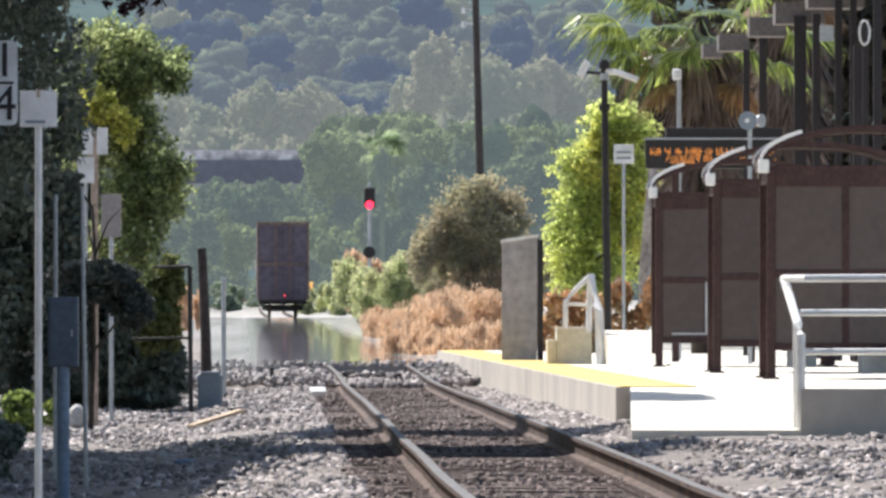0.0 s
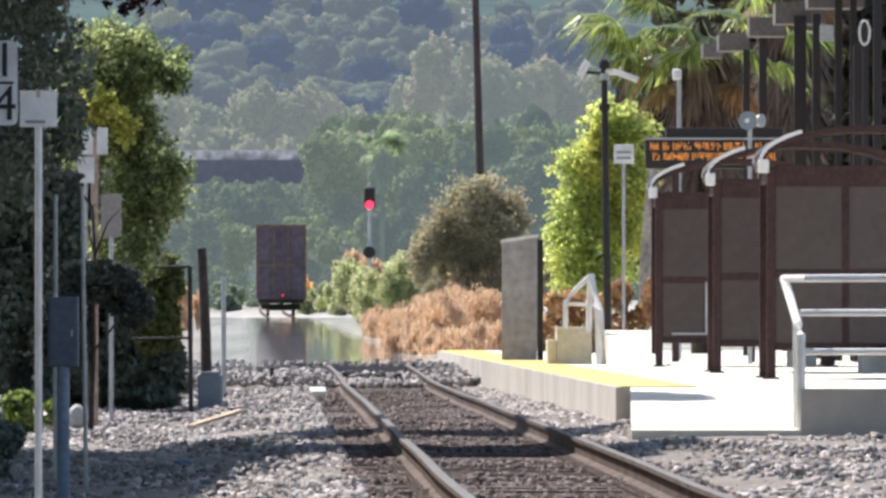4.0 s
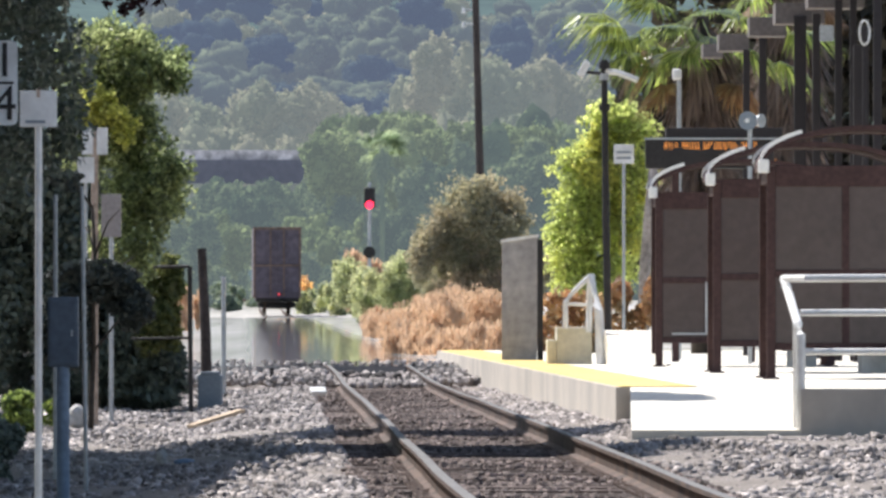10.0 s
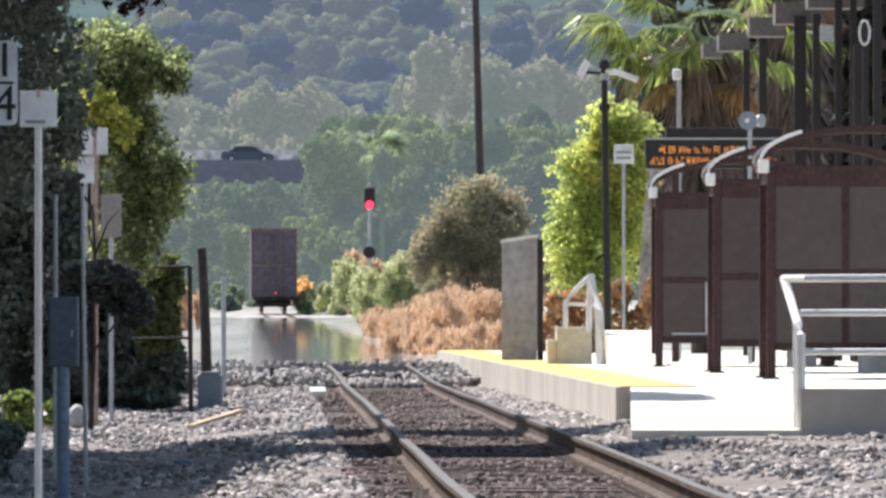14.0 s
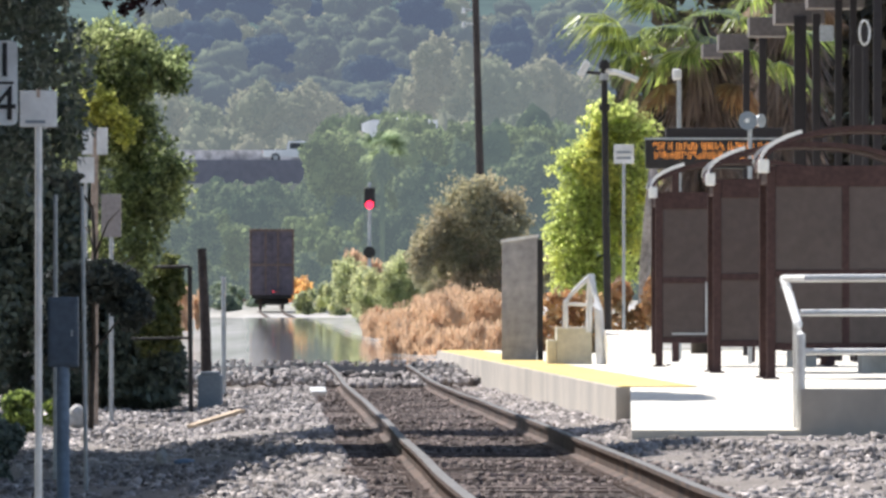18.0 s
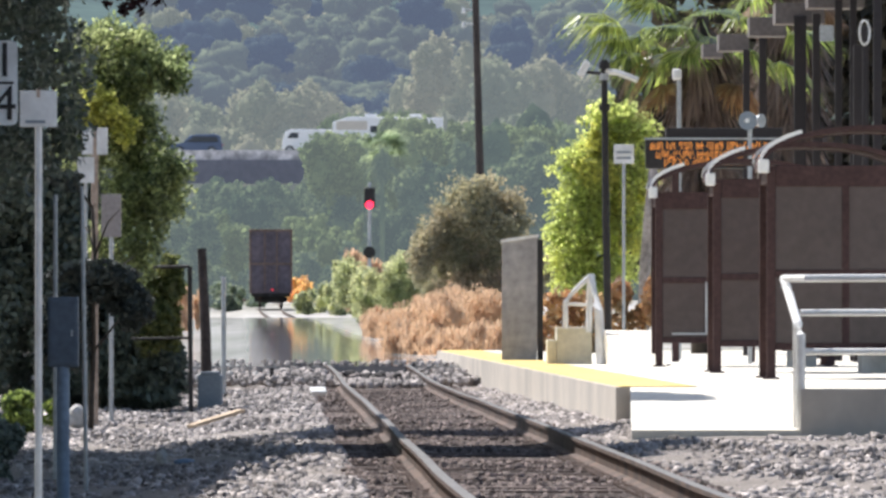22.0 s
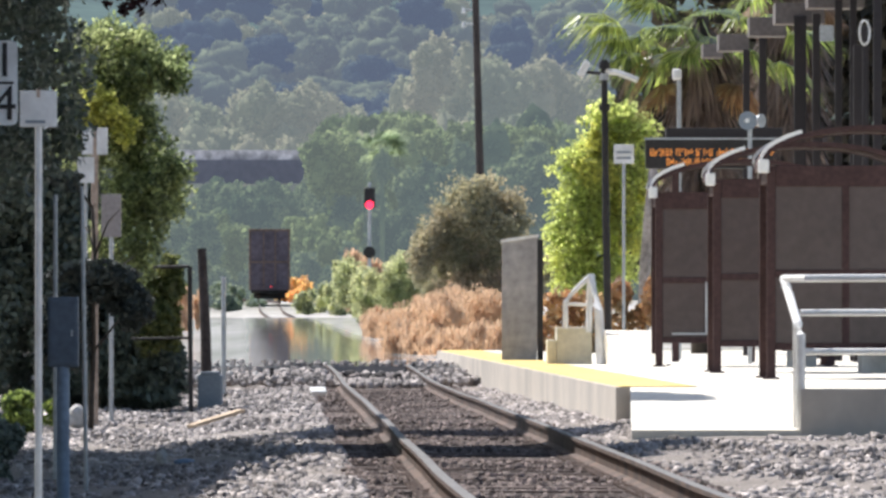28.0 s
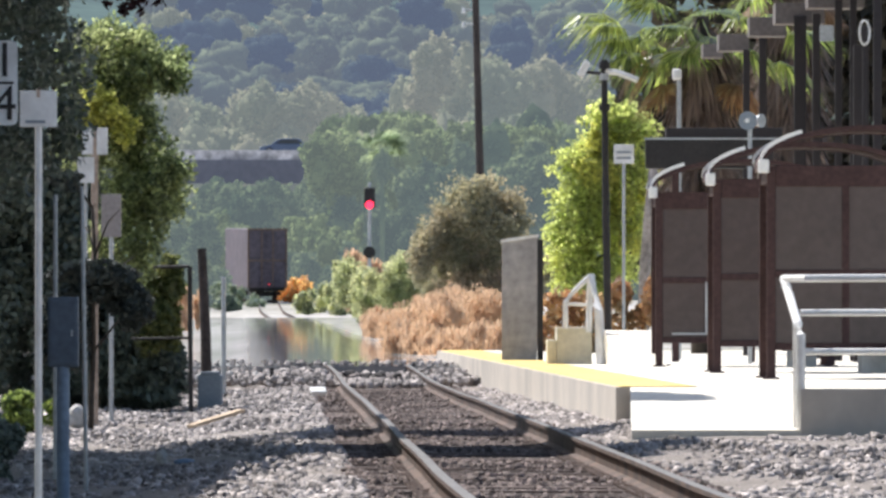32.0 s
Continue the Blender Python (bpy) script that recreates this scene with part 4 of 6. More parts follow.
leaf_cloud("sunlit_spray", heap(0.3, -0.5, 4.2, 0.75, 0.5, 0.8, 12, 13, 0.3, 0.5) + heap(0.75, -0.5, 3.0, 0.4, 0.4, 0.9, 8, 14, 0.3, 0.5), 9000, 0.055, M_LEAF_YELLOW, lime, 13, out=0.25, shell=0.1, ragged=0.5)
tree("shrub", (2.554, 226, 0.0), 0, 0, heap(0.1, 0, 0.75, 0.85, 0.6, 0.75, 9, 5), 1600, 0.09, M_LEAF_RUST, 5, "rust-brown dry shrub under the green tree", category="shrub")
tree("shrub", (3.944, 228, 0.0), 0, 0, heap(0, 0, 1.0, 0.7, 0.6, 0.85, 7, 6), 1300, 0.09, M_LEAF_RUST, 6, "rust-brown dry shrub by the shelters", category="shrub")
tree("evergreen_tree", (7.6, 244, 0.0), 6.0, 0.3, heap(0, 0, 4.4, 4.0, 1.5, 4.6, 50, 8, 0.2, 0.4), 16000, 0.25, M_LEAF_UMBER, 8, "dark dense trees behind the platform canopy", category="trees")

# trees by the line: dark leaf colour for deep shade, yellow-green sprays for sunlight
def heap_at(cx, cz, rx, rz, n, seed, lo=0.35, hi=0.6, y=0.0, ry=None):
    return heap(cx, y, cz, rx, ry or rx, rz, n, seed, lo, hi)


left = empty("tree", (-4.528, 162, -0.45), "leafy tree beside the line with sprays coloured yellow-green for sunlight", "tree")
trunk_mesh("trunk", (-0.7, 8.0, 0), 4.6, 0.18, 9, left, 21)
leaf_cloud("crown", heap_at(-0.3, 5.05, 0.8, 0.62, 26, 22, 0.26, 0.48) + heap_at(0.28, 5.02, 0.72, 0.6, 26, 28, 0.26, 0.48) + heap_at(-0.35, 4.1, 0.75, 0.7, 24, 48, 0.26, 0.48)
           + heap_at(0.2, 4.0, 0.55, 0.5, 14, 47, 0.26, 0.48) + heap_at(0.35, 3.25, 0.68, 0.62, 26, 23, 0.26, 0.48) + heap_at(0.0, 2.55, 0.6, 0.7, 20, 29, 0.26, 0.48), 36000, 0.044, M_LEAF_NEAR, left, 22, out=0.25, shell=0.15, ragged=0.5)
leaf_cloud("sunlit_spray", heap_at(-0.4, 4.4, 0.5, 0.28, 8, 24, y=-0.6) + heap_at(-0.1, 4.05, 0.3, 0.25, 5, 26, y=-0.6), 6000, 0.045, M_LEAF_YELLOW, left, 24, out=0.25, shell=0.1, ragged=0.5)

deep = empty("hedge", (-5.326, 168, -0.5), "dense hedge in deep shade under the trees", "hedge")
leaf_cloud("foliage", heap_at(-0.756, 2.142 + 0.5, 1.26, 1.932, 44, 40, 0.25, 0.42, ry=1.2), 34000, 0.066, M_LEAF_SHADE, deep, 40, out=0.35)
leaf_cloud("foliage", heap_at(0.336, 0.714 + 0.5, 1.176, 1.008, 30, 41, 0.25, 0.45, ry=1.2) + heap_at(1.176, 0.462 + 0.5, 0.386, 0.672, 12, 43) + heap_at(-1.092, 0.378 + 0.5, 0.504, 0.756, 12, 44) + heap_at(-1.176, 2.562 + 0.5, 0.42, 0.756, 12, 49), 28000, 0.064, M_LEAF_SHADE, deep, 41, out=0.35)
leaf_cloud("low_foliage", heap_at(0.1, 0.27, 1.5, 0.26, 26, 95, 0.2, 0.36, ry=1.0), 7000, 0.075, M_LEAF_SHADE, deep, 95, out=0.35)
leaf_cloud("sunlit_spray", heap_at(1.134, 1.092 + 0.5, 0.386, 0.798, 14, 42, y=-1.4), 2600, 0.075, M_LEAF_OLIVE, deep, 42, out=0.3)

# stands in the sun; near-black leaves give it the look of shade
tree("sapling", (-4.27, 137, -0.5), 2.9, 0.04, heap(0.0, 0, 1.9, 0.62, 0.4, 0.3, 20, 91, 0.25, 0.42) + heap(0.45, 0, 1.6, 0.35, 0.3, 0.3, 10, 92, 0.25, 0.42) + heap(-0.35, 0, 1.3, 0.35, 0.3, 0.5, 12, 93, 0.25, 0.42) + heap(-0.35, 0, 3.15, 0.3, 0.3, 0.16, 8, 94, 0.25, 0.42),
     9000, 0.06, M_LEAF_BLACK, 91, "leafy sapling coloured near black for shade, before the posts", limbs=7, out=0.2)
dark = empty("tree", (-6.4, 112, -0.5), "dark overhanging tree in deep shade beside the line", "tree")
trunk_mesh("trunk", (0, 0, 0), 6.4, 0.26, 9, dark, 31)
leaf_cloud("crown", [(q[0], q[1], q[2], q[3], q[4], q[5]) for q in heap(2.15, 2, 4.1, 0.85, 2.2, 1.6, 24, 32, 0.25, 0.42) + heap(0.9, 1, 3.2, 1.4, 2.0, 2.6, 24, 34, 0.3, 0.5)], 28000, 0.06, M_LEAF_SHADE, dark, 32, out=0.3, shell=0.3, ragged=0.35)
# unseen foliage, placed and shaped to cast the shadow band across the track
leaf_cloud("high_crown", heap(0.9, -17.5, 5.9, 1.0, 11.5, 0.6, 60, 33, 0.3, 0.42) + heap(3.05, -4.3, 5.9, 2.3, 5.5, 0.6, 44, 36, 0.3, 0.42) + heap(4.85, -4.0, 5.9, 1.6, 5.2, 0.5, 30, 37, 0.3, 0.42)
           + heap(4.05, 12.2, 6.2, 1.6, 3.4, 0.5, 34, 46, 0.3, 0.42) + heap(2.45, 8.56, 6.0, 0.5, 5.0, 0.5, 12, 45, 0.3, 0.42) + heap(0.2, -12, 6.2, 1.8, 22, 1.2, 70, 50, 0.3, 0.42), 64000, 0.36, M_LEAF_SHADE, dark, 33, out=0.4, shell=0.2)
# unseen foliage, added to keep sky light off the shaded ballast
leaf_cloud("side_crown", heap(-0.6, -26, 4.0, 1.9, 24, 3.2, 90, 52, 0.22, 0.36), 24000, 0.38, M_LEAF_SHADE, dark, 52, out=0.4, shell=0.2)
# unseen foliage, added to cast the shadow streak on the ramp
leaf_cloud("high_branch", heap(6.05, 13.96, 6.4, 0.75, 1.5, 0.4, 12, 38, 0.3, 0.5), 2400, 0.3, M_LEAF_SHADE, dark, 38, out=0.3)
for k, (x, z, n) in enumerate(((3.32, 4.4, 9), (3.46, 4.3, 14), (3.62, 4.33, 10), (3.8, 4.38, 9), (3.18, 4.44, 7))):
    leaf_cloud("hanging_twig", [(x, -8, z, 0.06, 0.08, 0.05), (x + 0.05, -8, z + 0.06, 0.08, 0.08, 0.05)], n, 0.055, M_LEAF_MAROON, dark, 35 + k, out=0.2, shell=0.1, long=2.4)
part("twig", pipe([(2.6, -8, 4.62), (3.2, -8, 4.52), (3.85, -8, 4.5)], 0.012, 6, taper=0.5), M_BARK, dark)


# ---- signs and boxes by the line ----
def post_sign(x, d, base, top, w, h, name, label, r=0.022, pole=None, plate=None, bars=False):
    return small_sign(x, top - h, top, d, w, name, label, base, plate, pole, r, bars)


mk = post_sign(-2.649, 74, -0.45, 2.489, 0.244, 0.237, "line_marker", "blank white square marker on a white post", 0.024, M_WHITE)
# tan strip added for the post where it shows before the plate
part("clamp", box(0, -0.012, 2.471 + 0.45, 0.02, 0.012, 0.05, 0.003), M_TANPOLE, mk, "tan strip for the post in front of the plate")
part("label_bar", box(-0.02, -0.009, 2.286 + 0.45, 0.13, 0.004, 0.018), M_GREYPAINT, mk)
post_sign(-4.497, 146, -0.45, 3.415, 0.336, 0.35, "line_marker", "white marker plate on a weathered tan post", 0.045, M_TANPOLE)
post_sign(-4.519, 143, -0.45, 2.995, 0.214, 0.329, "line_marker", "small white marker plate in the shade", 0.02, M_GALV)
post_sign(-4.402, 150, -0.45, 2.595, 0.27, 0.57, "line_marker", "back of a tall grey metal sign", 0.03, M_GALV, M_TANPLATE)
pole = empty("marker_post", (-2.903, 92, -0.45), "thin grey metal post", "post")
part("post", pipe([(0, 0, 0), (-0.037, 0, 2.062 + 0.45)], 0.018), M_GALV, pole)
pole = empty("marker_post", (-3.43, 100, -0.45), "thin grey metal post", "post")
part("post", pipe([(0, 0, 0), (0, 0, 2.075 + 0.45)], 0.02), M_GALV, pole)

quarter = empty("quarter_mile_sign", (-3.19, 82, -0.45), "white rounded sign with black one quarter lettering", "sign")
zc = 2.702 + 0.45
hw, hh, rr = 0.103, 0.307, 0.04
edge = [(sx * (hw - rr) + rr * math.cos(a), zc + sz * (hh - rr) + rr * math.sin(a)) for sx, sz, a0 in ((1, 1, 0), (-1, 1, 90), (-1, -1, 180), (1, -1, 270)) for a in [radians(a0 + 15 * k) for k in range(7)]]
part("plate", prism(edge, -0.006, 0.006), M_WHITE, quarter)
part("post", pipe([(-0.08, 0.03, 0), (-0.08, 0.03, zc + 0.3)], 0.024), M_GALV, quarter)


def letters(text, size, at, parent, material, name="lettering"):
    cu = bpy.data.curves.new(name, "FONT")
    cu.body, cu.size, cu.extrude, cu.align_x, cu.align_y = text, size, 0.003, "CENTER", "CENTER"
    ob = new(name, cu)
    dg = bpy.context.evaluated_depsgraph_get()
    me = bpy.data.meshes.new_from_object(ob.evaluated_get(dg))
    bpy.data.objects.remove(ob)
    me.materials.append(material)
    o = new(name, me)
    o.parent = parent
    o.matrix_basis = pose(*at, 90, 0, 0)
    return o


letters("1", 0.36, (0.01, -0.012, zc + 0.155), quarter, M_BLACK)
letters("4", 0.36, (0.01, -0.012, zc - 0.16), quarter, M_BLACK)
part("fraction_bar", box(0.0, -0.009, zc - 0.0, 0.15, 0.005, 0.02), M_BLACK, quarter)

cab = empty("signal_box", (-2.957, 88, -0.45), "grey metal equipment box on a round post", "equipment box")
part("post", pipe([(0, 0, 0), (0, 0, 0.619 + 0.45)], 0.05, 14), M_BLUEPOST, cab)
part("case", box(0, 0.05, 0.883 + 0.45, 0.238, 0.2, 0.546, 0.01), M_BOXPAINT, cab)
part("door", box(0, -0.056, 0.883 + 0.45, 0.202, 0.012, 0.493, 0.004), M_BOXPAINT, cab)
part("latch", box(0.07, -0.068, 0.874 + 0.45, 0.015, 0.014, 0.05), M_GALV, cab)

fence = empty("fence_frame", (-4.092, 165, -0.5), "dark pipe fence frame with a corner post", "fence")
part("post", pipe([(0.413, 0, 0), (0.396, 0, 1.694 + 0.5)], 0.035), M_BLACK, fence)
part("rail_bar", pipe([(-0.454, 0, 1.677 + 0.5), (0.396, 0, 1.694 + 0.5)], 0.025), M_BLACK, fence)
part("rail_bar", pipe([(-0.454, 0, 0.637 + 0.5), (0.396, 0, 0.654 + 0.5)], 0.02), M_BLACK, fence)

stub = empty("timber_post", (-3.629, 172, -0.5), "dark weathered timber post", "post")
part("post", pipe([(0.034, 0, 0), (0.017, 0, 1.2), (-0.043, 0, 1.996 + 0.5)], 0.09, 10, taper=0.75), M_WOODPOLE, stub)
stub2 = empty("marker_post", (-3.686, 190, -0.45), "thin grey post beyond the timber post", "post")
part("post", pipe([(0, 0, 0), (0, 0, 1.62 + 0.45)], 0.04), M_GALV, stub2)
relay = empty("relay_case", (-3.461, 168, -0.5), "grey metal case on the ballast shoulder", "equipment box")
part("case", box(0, 0, 0.3, 0.37, 0.4, 0.6, 0.03), M_GREYPAINT, relay)
part("lid", box(0, 0, 0.62, 0.286, 0.42, 0.05, 0.015), M_GREYPAINT, relay)


# ---- freeway bridge ----
DECK = 14.15
bridge = tagged(new("freeway_bridge", None), "dark concrete freeway overpass with a pale speckled median barrier", "bridge", kind="structure")
part("girder", box(0, 1001, DECK - 0.8, 2700, 9, 1.5), M_FASCIA, bridge)
# pale deck top, out of view, added to bounce light onto the vehicles
part("near_deck", box(0, 1002, DECK - 0.025, 2700, 10.8, 0.05), M_ASPHALT, bridge)
part("parapet", box(0, 996.3, DECK - 0.85, 2700, 0.4, 2.1), M_FASCIA, bridge)
part("median_barrier", box(0, 1008, DECK + 0.35, 2700, 1.2, 1.7), M_BARRIER, bridge, "pale speckled median barrier, its lit look put into the colour")
part("far_deck", box(0, 1017, DECK + 0.45, 2700, 15, 0.9), M_ASPHALT, bridge)
for x in (-60, -36, 30, 60):
    part("pier", box(x, 1004, 6.0, 1.6, 3, 13.2), M_FASCIA, bridge)


# ---- distant woods and hills ----
def woods(name, rows, size, per, material, seed, label, out=0.55, lumps=9, lo=0.3, hi=0.5, upright=0.0, long=1.7, rugged=0.3, loose=False):
    """Crowns side by side: rows of (x, d, z of the top, half width, half height)."""
    blobs = []
    for k, (x, d, top, w, h) in enumerate(rows):
        blobs += heap(x, d, top - h, w, w, h, lumps, seed * 100 + k, lo, hi)
    if loose:
        ob = leaf_cloud(name, blobs, per * len(rows), size, material, None, seed, 0.3, shell=0.15, ragged=0.4)
    elif upright:
        ob = leaf_cloud(name, blobs, per * len(rows), size, material, None, seed, out, upright=upright, long=long, shell=0.2)
    else:
        ob = foliage(name, blobs, material, seed, size, max(36, per // lumps), level=2, rough=rugged, wild=0.7)
    return tagged(ob, label, "trees", kind="stuff")


def bank(seed, n, x0, x1, top0, top1, d, w, h, spread=0.25):
    """Rows for woods(): crowns spread from x0 to x1, their tops from top0 to top1."""
    r = random.Random(seed)
    rows = []
    for i in range(n):
        k = (i + r.uniform(-0.4, 0.4)) / max(1, n - 1)
        s = r.uniform(1 - spread, 1 + spread)
        rows.append((x0 + (x1 - x0) * k, d + r.uniform(-0.03, 0.03) * d, top0 + (top1 - top0) * r.random(), w * s, h * s))
    return rows


hillv, hillf = [], []
hd = [(1500, 2), (1800, 14), (2200, 38), (2700, 70), (3300, 115), (4000, 165), (4700, 215)]
hx = list(range(-1400, 1401, 50))
for d, z in hd:
    for x in hx:
        hillv.append((x, d, z + 14 * noise.noise((x * 0.006, d * 0.002, 1)) * (d - 1400) / 900))
for i in range(len(hd) - 1):
    for j in range(len(hx) - 1):
        k = i * len(hx) + j
        hillf.append((k, k + 1, k + len(hx) + 1, k + len(hx)))
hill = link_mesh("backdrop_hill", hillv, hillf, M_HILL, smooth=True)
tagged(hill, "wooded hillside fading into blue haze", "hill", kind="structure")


def hill_rows(seed, n, x0, x1, d0, d1, w):
    r = random.Random(seed)
    rows = []
    for _ in range(n):
        d = r.uniform(d0, d1)
        x = r.uniform(x0, x1) * d / 2500
        z = np.interp(d, [q[0] for q in hd], [q[1] for q in hd]) + 14 * noise.noise((x * 0.006, d * 0.002, 1)) * (d - 1400) / 900
        s = r.uniform(0.6, 1.4)
        rows.append((x, d, z + 9 * s, w * s, 6 * s))
    return rows


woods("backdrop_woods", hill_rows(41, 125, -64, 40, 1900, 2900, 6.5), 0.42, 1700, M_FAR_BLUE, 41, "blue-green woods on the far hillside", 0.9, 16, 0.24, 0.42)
woods("backdrop_woods", hill_rows(40, 24, -62, 38, 1900, 2900, 6), 0.42, 1600, M_FAR_SHADE, 40, "woods coloured deep blue for shade on the far hillside", 0.9, 16, 0.24, 0.42)
# crowns coloured dark where shadow masses lie on the hill: (x, distance, top, half width, half height)
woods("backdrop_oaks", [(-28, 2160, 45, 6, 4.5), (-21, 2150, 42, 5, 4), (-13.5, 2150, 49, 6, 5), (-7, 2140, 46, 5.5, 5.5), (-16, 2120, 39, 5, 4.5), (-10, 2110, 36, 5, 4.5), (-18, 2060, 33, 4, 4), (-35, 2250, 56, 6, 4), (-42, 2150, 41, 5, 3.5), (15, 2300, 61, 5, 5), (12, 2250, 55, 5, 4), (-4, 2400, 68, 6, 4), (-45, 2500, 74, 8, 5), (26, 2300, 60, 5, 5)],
      0.42, 1800, M_FAR_SHADE, 39, "crowns coloured deep blue for the shadow masses on the hillside", 0.9, 18, 0.22, 0.4)
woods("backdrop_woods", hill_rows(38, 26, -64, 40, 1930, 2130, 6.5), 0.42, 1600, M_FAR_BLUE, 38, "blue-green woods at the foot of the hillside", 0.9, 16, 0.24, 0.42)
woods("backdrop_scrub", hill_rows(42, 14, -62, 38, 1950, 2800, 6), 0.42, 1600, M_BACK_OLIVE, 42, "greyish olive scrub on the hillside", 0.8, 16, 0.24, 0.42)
# trees from here on carry distance haze as a glow in their leaves
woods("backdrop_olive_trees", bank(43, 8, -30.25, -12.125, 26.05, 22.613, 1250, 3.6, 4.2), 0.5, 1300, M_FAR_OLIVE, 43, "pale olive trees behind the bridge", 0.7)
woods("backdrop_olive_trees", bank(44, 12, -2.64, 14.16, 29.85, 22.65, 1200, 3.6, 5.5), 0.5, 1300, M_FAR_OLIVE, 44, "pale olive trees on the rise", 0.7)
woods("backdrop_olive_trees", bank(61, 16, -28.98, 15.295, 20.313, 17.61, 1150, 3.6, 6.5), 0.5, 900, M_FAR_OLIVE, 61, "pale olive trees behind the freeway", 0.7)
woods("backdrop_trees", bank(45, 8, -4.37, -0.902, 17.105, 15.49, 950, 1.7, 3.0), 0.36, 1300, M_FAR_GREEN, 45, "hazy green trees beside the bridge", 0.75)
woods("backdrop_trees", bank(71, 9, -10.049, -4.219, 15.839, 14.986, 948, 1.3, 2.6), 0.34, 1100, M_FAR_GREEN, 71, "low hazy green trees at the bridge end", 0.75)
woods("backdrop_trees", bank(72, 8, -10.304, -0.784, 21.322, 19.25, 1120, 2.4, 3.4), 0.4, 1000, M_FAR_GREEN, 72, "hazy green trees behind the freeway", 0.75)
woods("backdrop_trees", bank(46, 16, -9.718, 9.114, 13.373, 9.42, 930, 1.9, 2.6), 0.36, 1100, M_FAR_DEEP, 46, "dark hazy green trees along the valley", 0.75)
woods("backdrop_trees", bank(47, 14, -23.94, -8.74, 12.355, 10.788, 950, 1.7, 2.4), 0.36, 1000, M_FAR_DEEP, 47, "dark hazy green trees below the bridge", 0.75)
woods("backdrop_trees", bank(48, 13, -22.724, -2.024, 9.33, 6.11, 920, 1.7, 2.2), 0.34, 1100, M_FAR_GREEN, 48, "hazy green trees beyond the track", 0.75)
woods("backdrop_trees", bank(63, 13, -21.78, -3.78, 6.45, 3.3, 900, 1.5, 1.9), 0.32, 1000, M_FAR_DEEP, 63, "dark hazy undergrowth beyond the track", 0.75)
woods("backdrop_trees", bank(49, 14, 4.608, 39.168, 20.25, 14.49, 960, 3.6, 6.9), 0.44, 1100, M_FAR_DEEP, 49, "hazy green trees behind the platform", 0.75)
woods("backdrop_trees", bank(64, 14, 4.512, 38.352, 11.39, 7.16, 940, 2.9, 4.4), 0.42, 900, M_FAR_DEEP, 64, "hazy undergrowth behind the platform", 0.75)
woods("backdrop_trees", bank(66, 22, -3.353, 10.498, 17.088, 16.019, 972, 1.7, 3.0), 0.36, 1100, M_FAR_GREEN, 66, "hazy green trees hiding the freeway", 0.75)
woods("pale_bushes", bank(50, 10, -4.872, -0.672, 4.41, 1.89, 560, 0.8, 1.0), 0.09, 3000, M_FAR_LIGHT, 50, "pale green bushes beside the track", loose=True)
brown = empty("bush", (1.118, 430, 0.3), "rounded brownish olive bush beyond the platform", "bush")
leaf_cloud("crown", heap(0.25, 0, 3.9, 1.9, 1.4, 1.95, 34, 51, 0.3, 0.5), 20000, 0.085, M_FAR_BROWN, brown, 51, out=0.3, shell=0.15, ragged=0.4)
leaf_cloud("lower_foliage", heap(0.5, 0, 2.0, 1.8, 1.4, 1.6, 24, 54, 0.3, 0.5), 10000, 0.085, M_FAR_UMBER, brown, 54, out=0.3, shell=0.15, ragged=0.4)
leaf_cloud("side_foliage", heap(-1.6, 0, 2.8, 0.9, 1.0, 1.7, 18, 55, 0.3, 0.5), 7000, 0.085, M_FAR_BROWN, brown, 55, out=0.3, shell=0.15, ragged=0.4)
woods("brown_bushes", bank(62, 10, -0.858, 3.432, 4.79, 3.25, 440, 0.9, 1.6), 0.08, 3000, M_FAR_BROWN, 62, "brownish olive undergrowth", loose=True)
woods("dry_brush", bank(52, 18, -2.322, -0.603, 1.228, 0.518, 355, 0.55, 0.6, 0.4), 0.045, 1600, M_GRASS_DRY, 52, "low orange-brown dry brush beside the track", 0.4, upright=0.7, long=3.5, lo=0.4, hi=0.7)
woods("dry_brush", bank(76, 42, -0.862, 1.972, 1.837, 0.788, 350, 0.6, 0.75, 0.4), 0.045, 1600, M_GRASS_DRY, 76, "orange-brown dry brush beside the platform end", 0.4, upright=0.7, long=3.5, lo=0.4, hi=0.7)
woods("pale_bushes", bank(77, 7, -3.744, -1.404, 4.014, 2.87, 520, 0.95, 1.5), 0.08, 3600, M_FAR_LIGHT, 77, "pale yellow-green bushes before the dry brush", loose=True)
woods("dry_brush", bank(73, 24, -1.153, 1.303, 0.855, 0.335, 260, 0.36, 0.42, 0.4), 0.05, 600, M_GRASS_DRY, 73, "low orange-brown dry brush before the platform end", 0.4, upright=0.7, long=3.5, lo=0.4, hi=0.7)
woods("dry_brush", bank(65, 10, -5.22, -3.72, 4.35, 2.55, 600, 0.6, 1.0), 0.12, 600, M_GRASS_DRY, 65, "pale dry brush behind the signal", 0.4, upright=0.7, long=4.0)
woods("dry_brush", bank(75, 5, -9.912, -9.282, 2.31, 1.68, 420, 0.3, 1.0, 0.3), 0.09, 500, M_GRASS_DRY, 75, "pinkish dry brush behind the fence", 0.4, upright=0.7, long=4.0)
woods("track_scrub", bank(67, 9, -16.769, -13.489, 3.1, 1.665, 820, 0.7, 0.8), 0.16, 300, M_SCRUB, 67, "low hazy scrub beside the far track", 0.6)
woods("track_scrub", bank(68, 10, -9.321, -4.69, 2.9, 1.42, 740, 0.7, 0.9), 0.16, 300, M_FAR_LIGHT, 68, "low pale scrub beside the far track", 0.6)
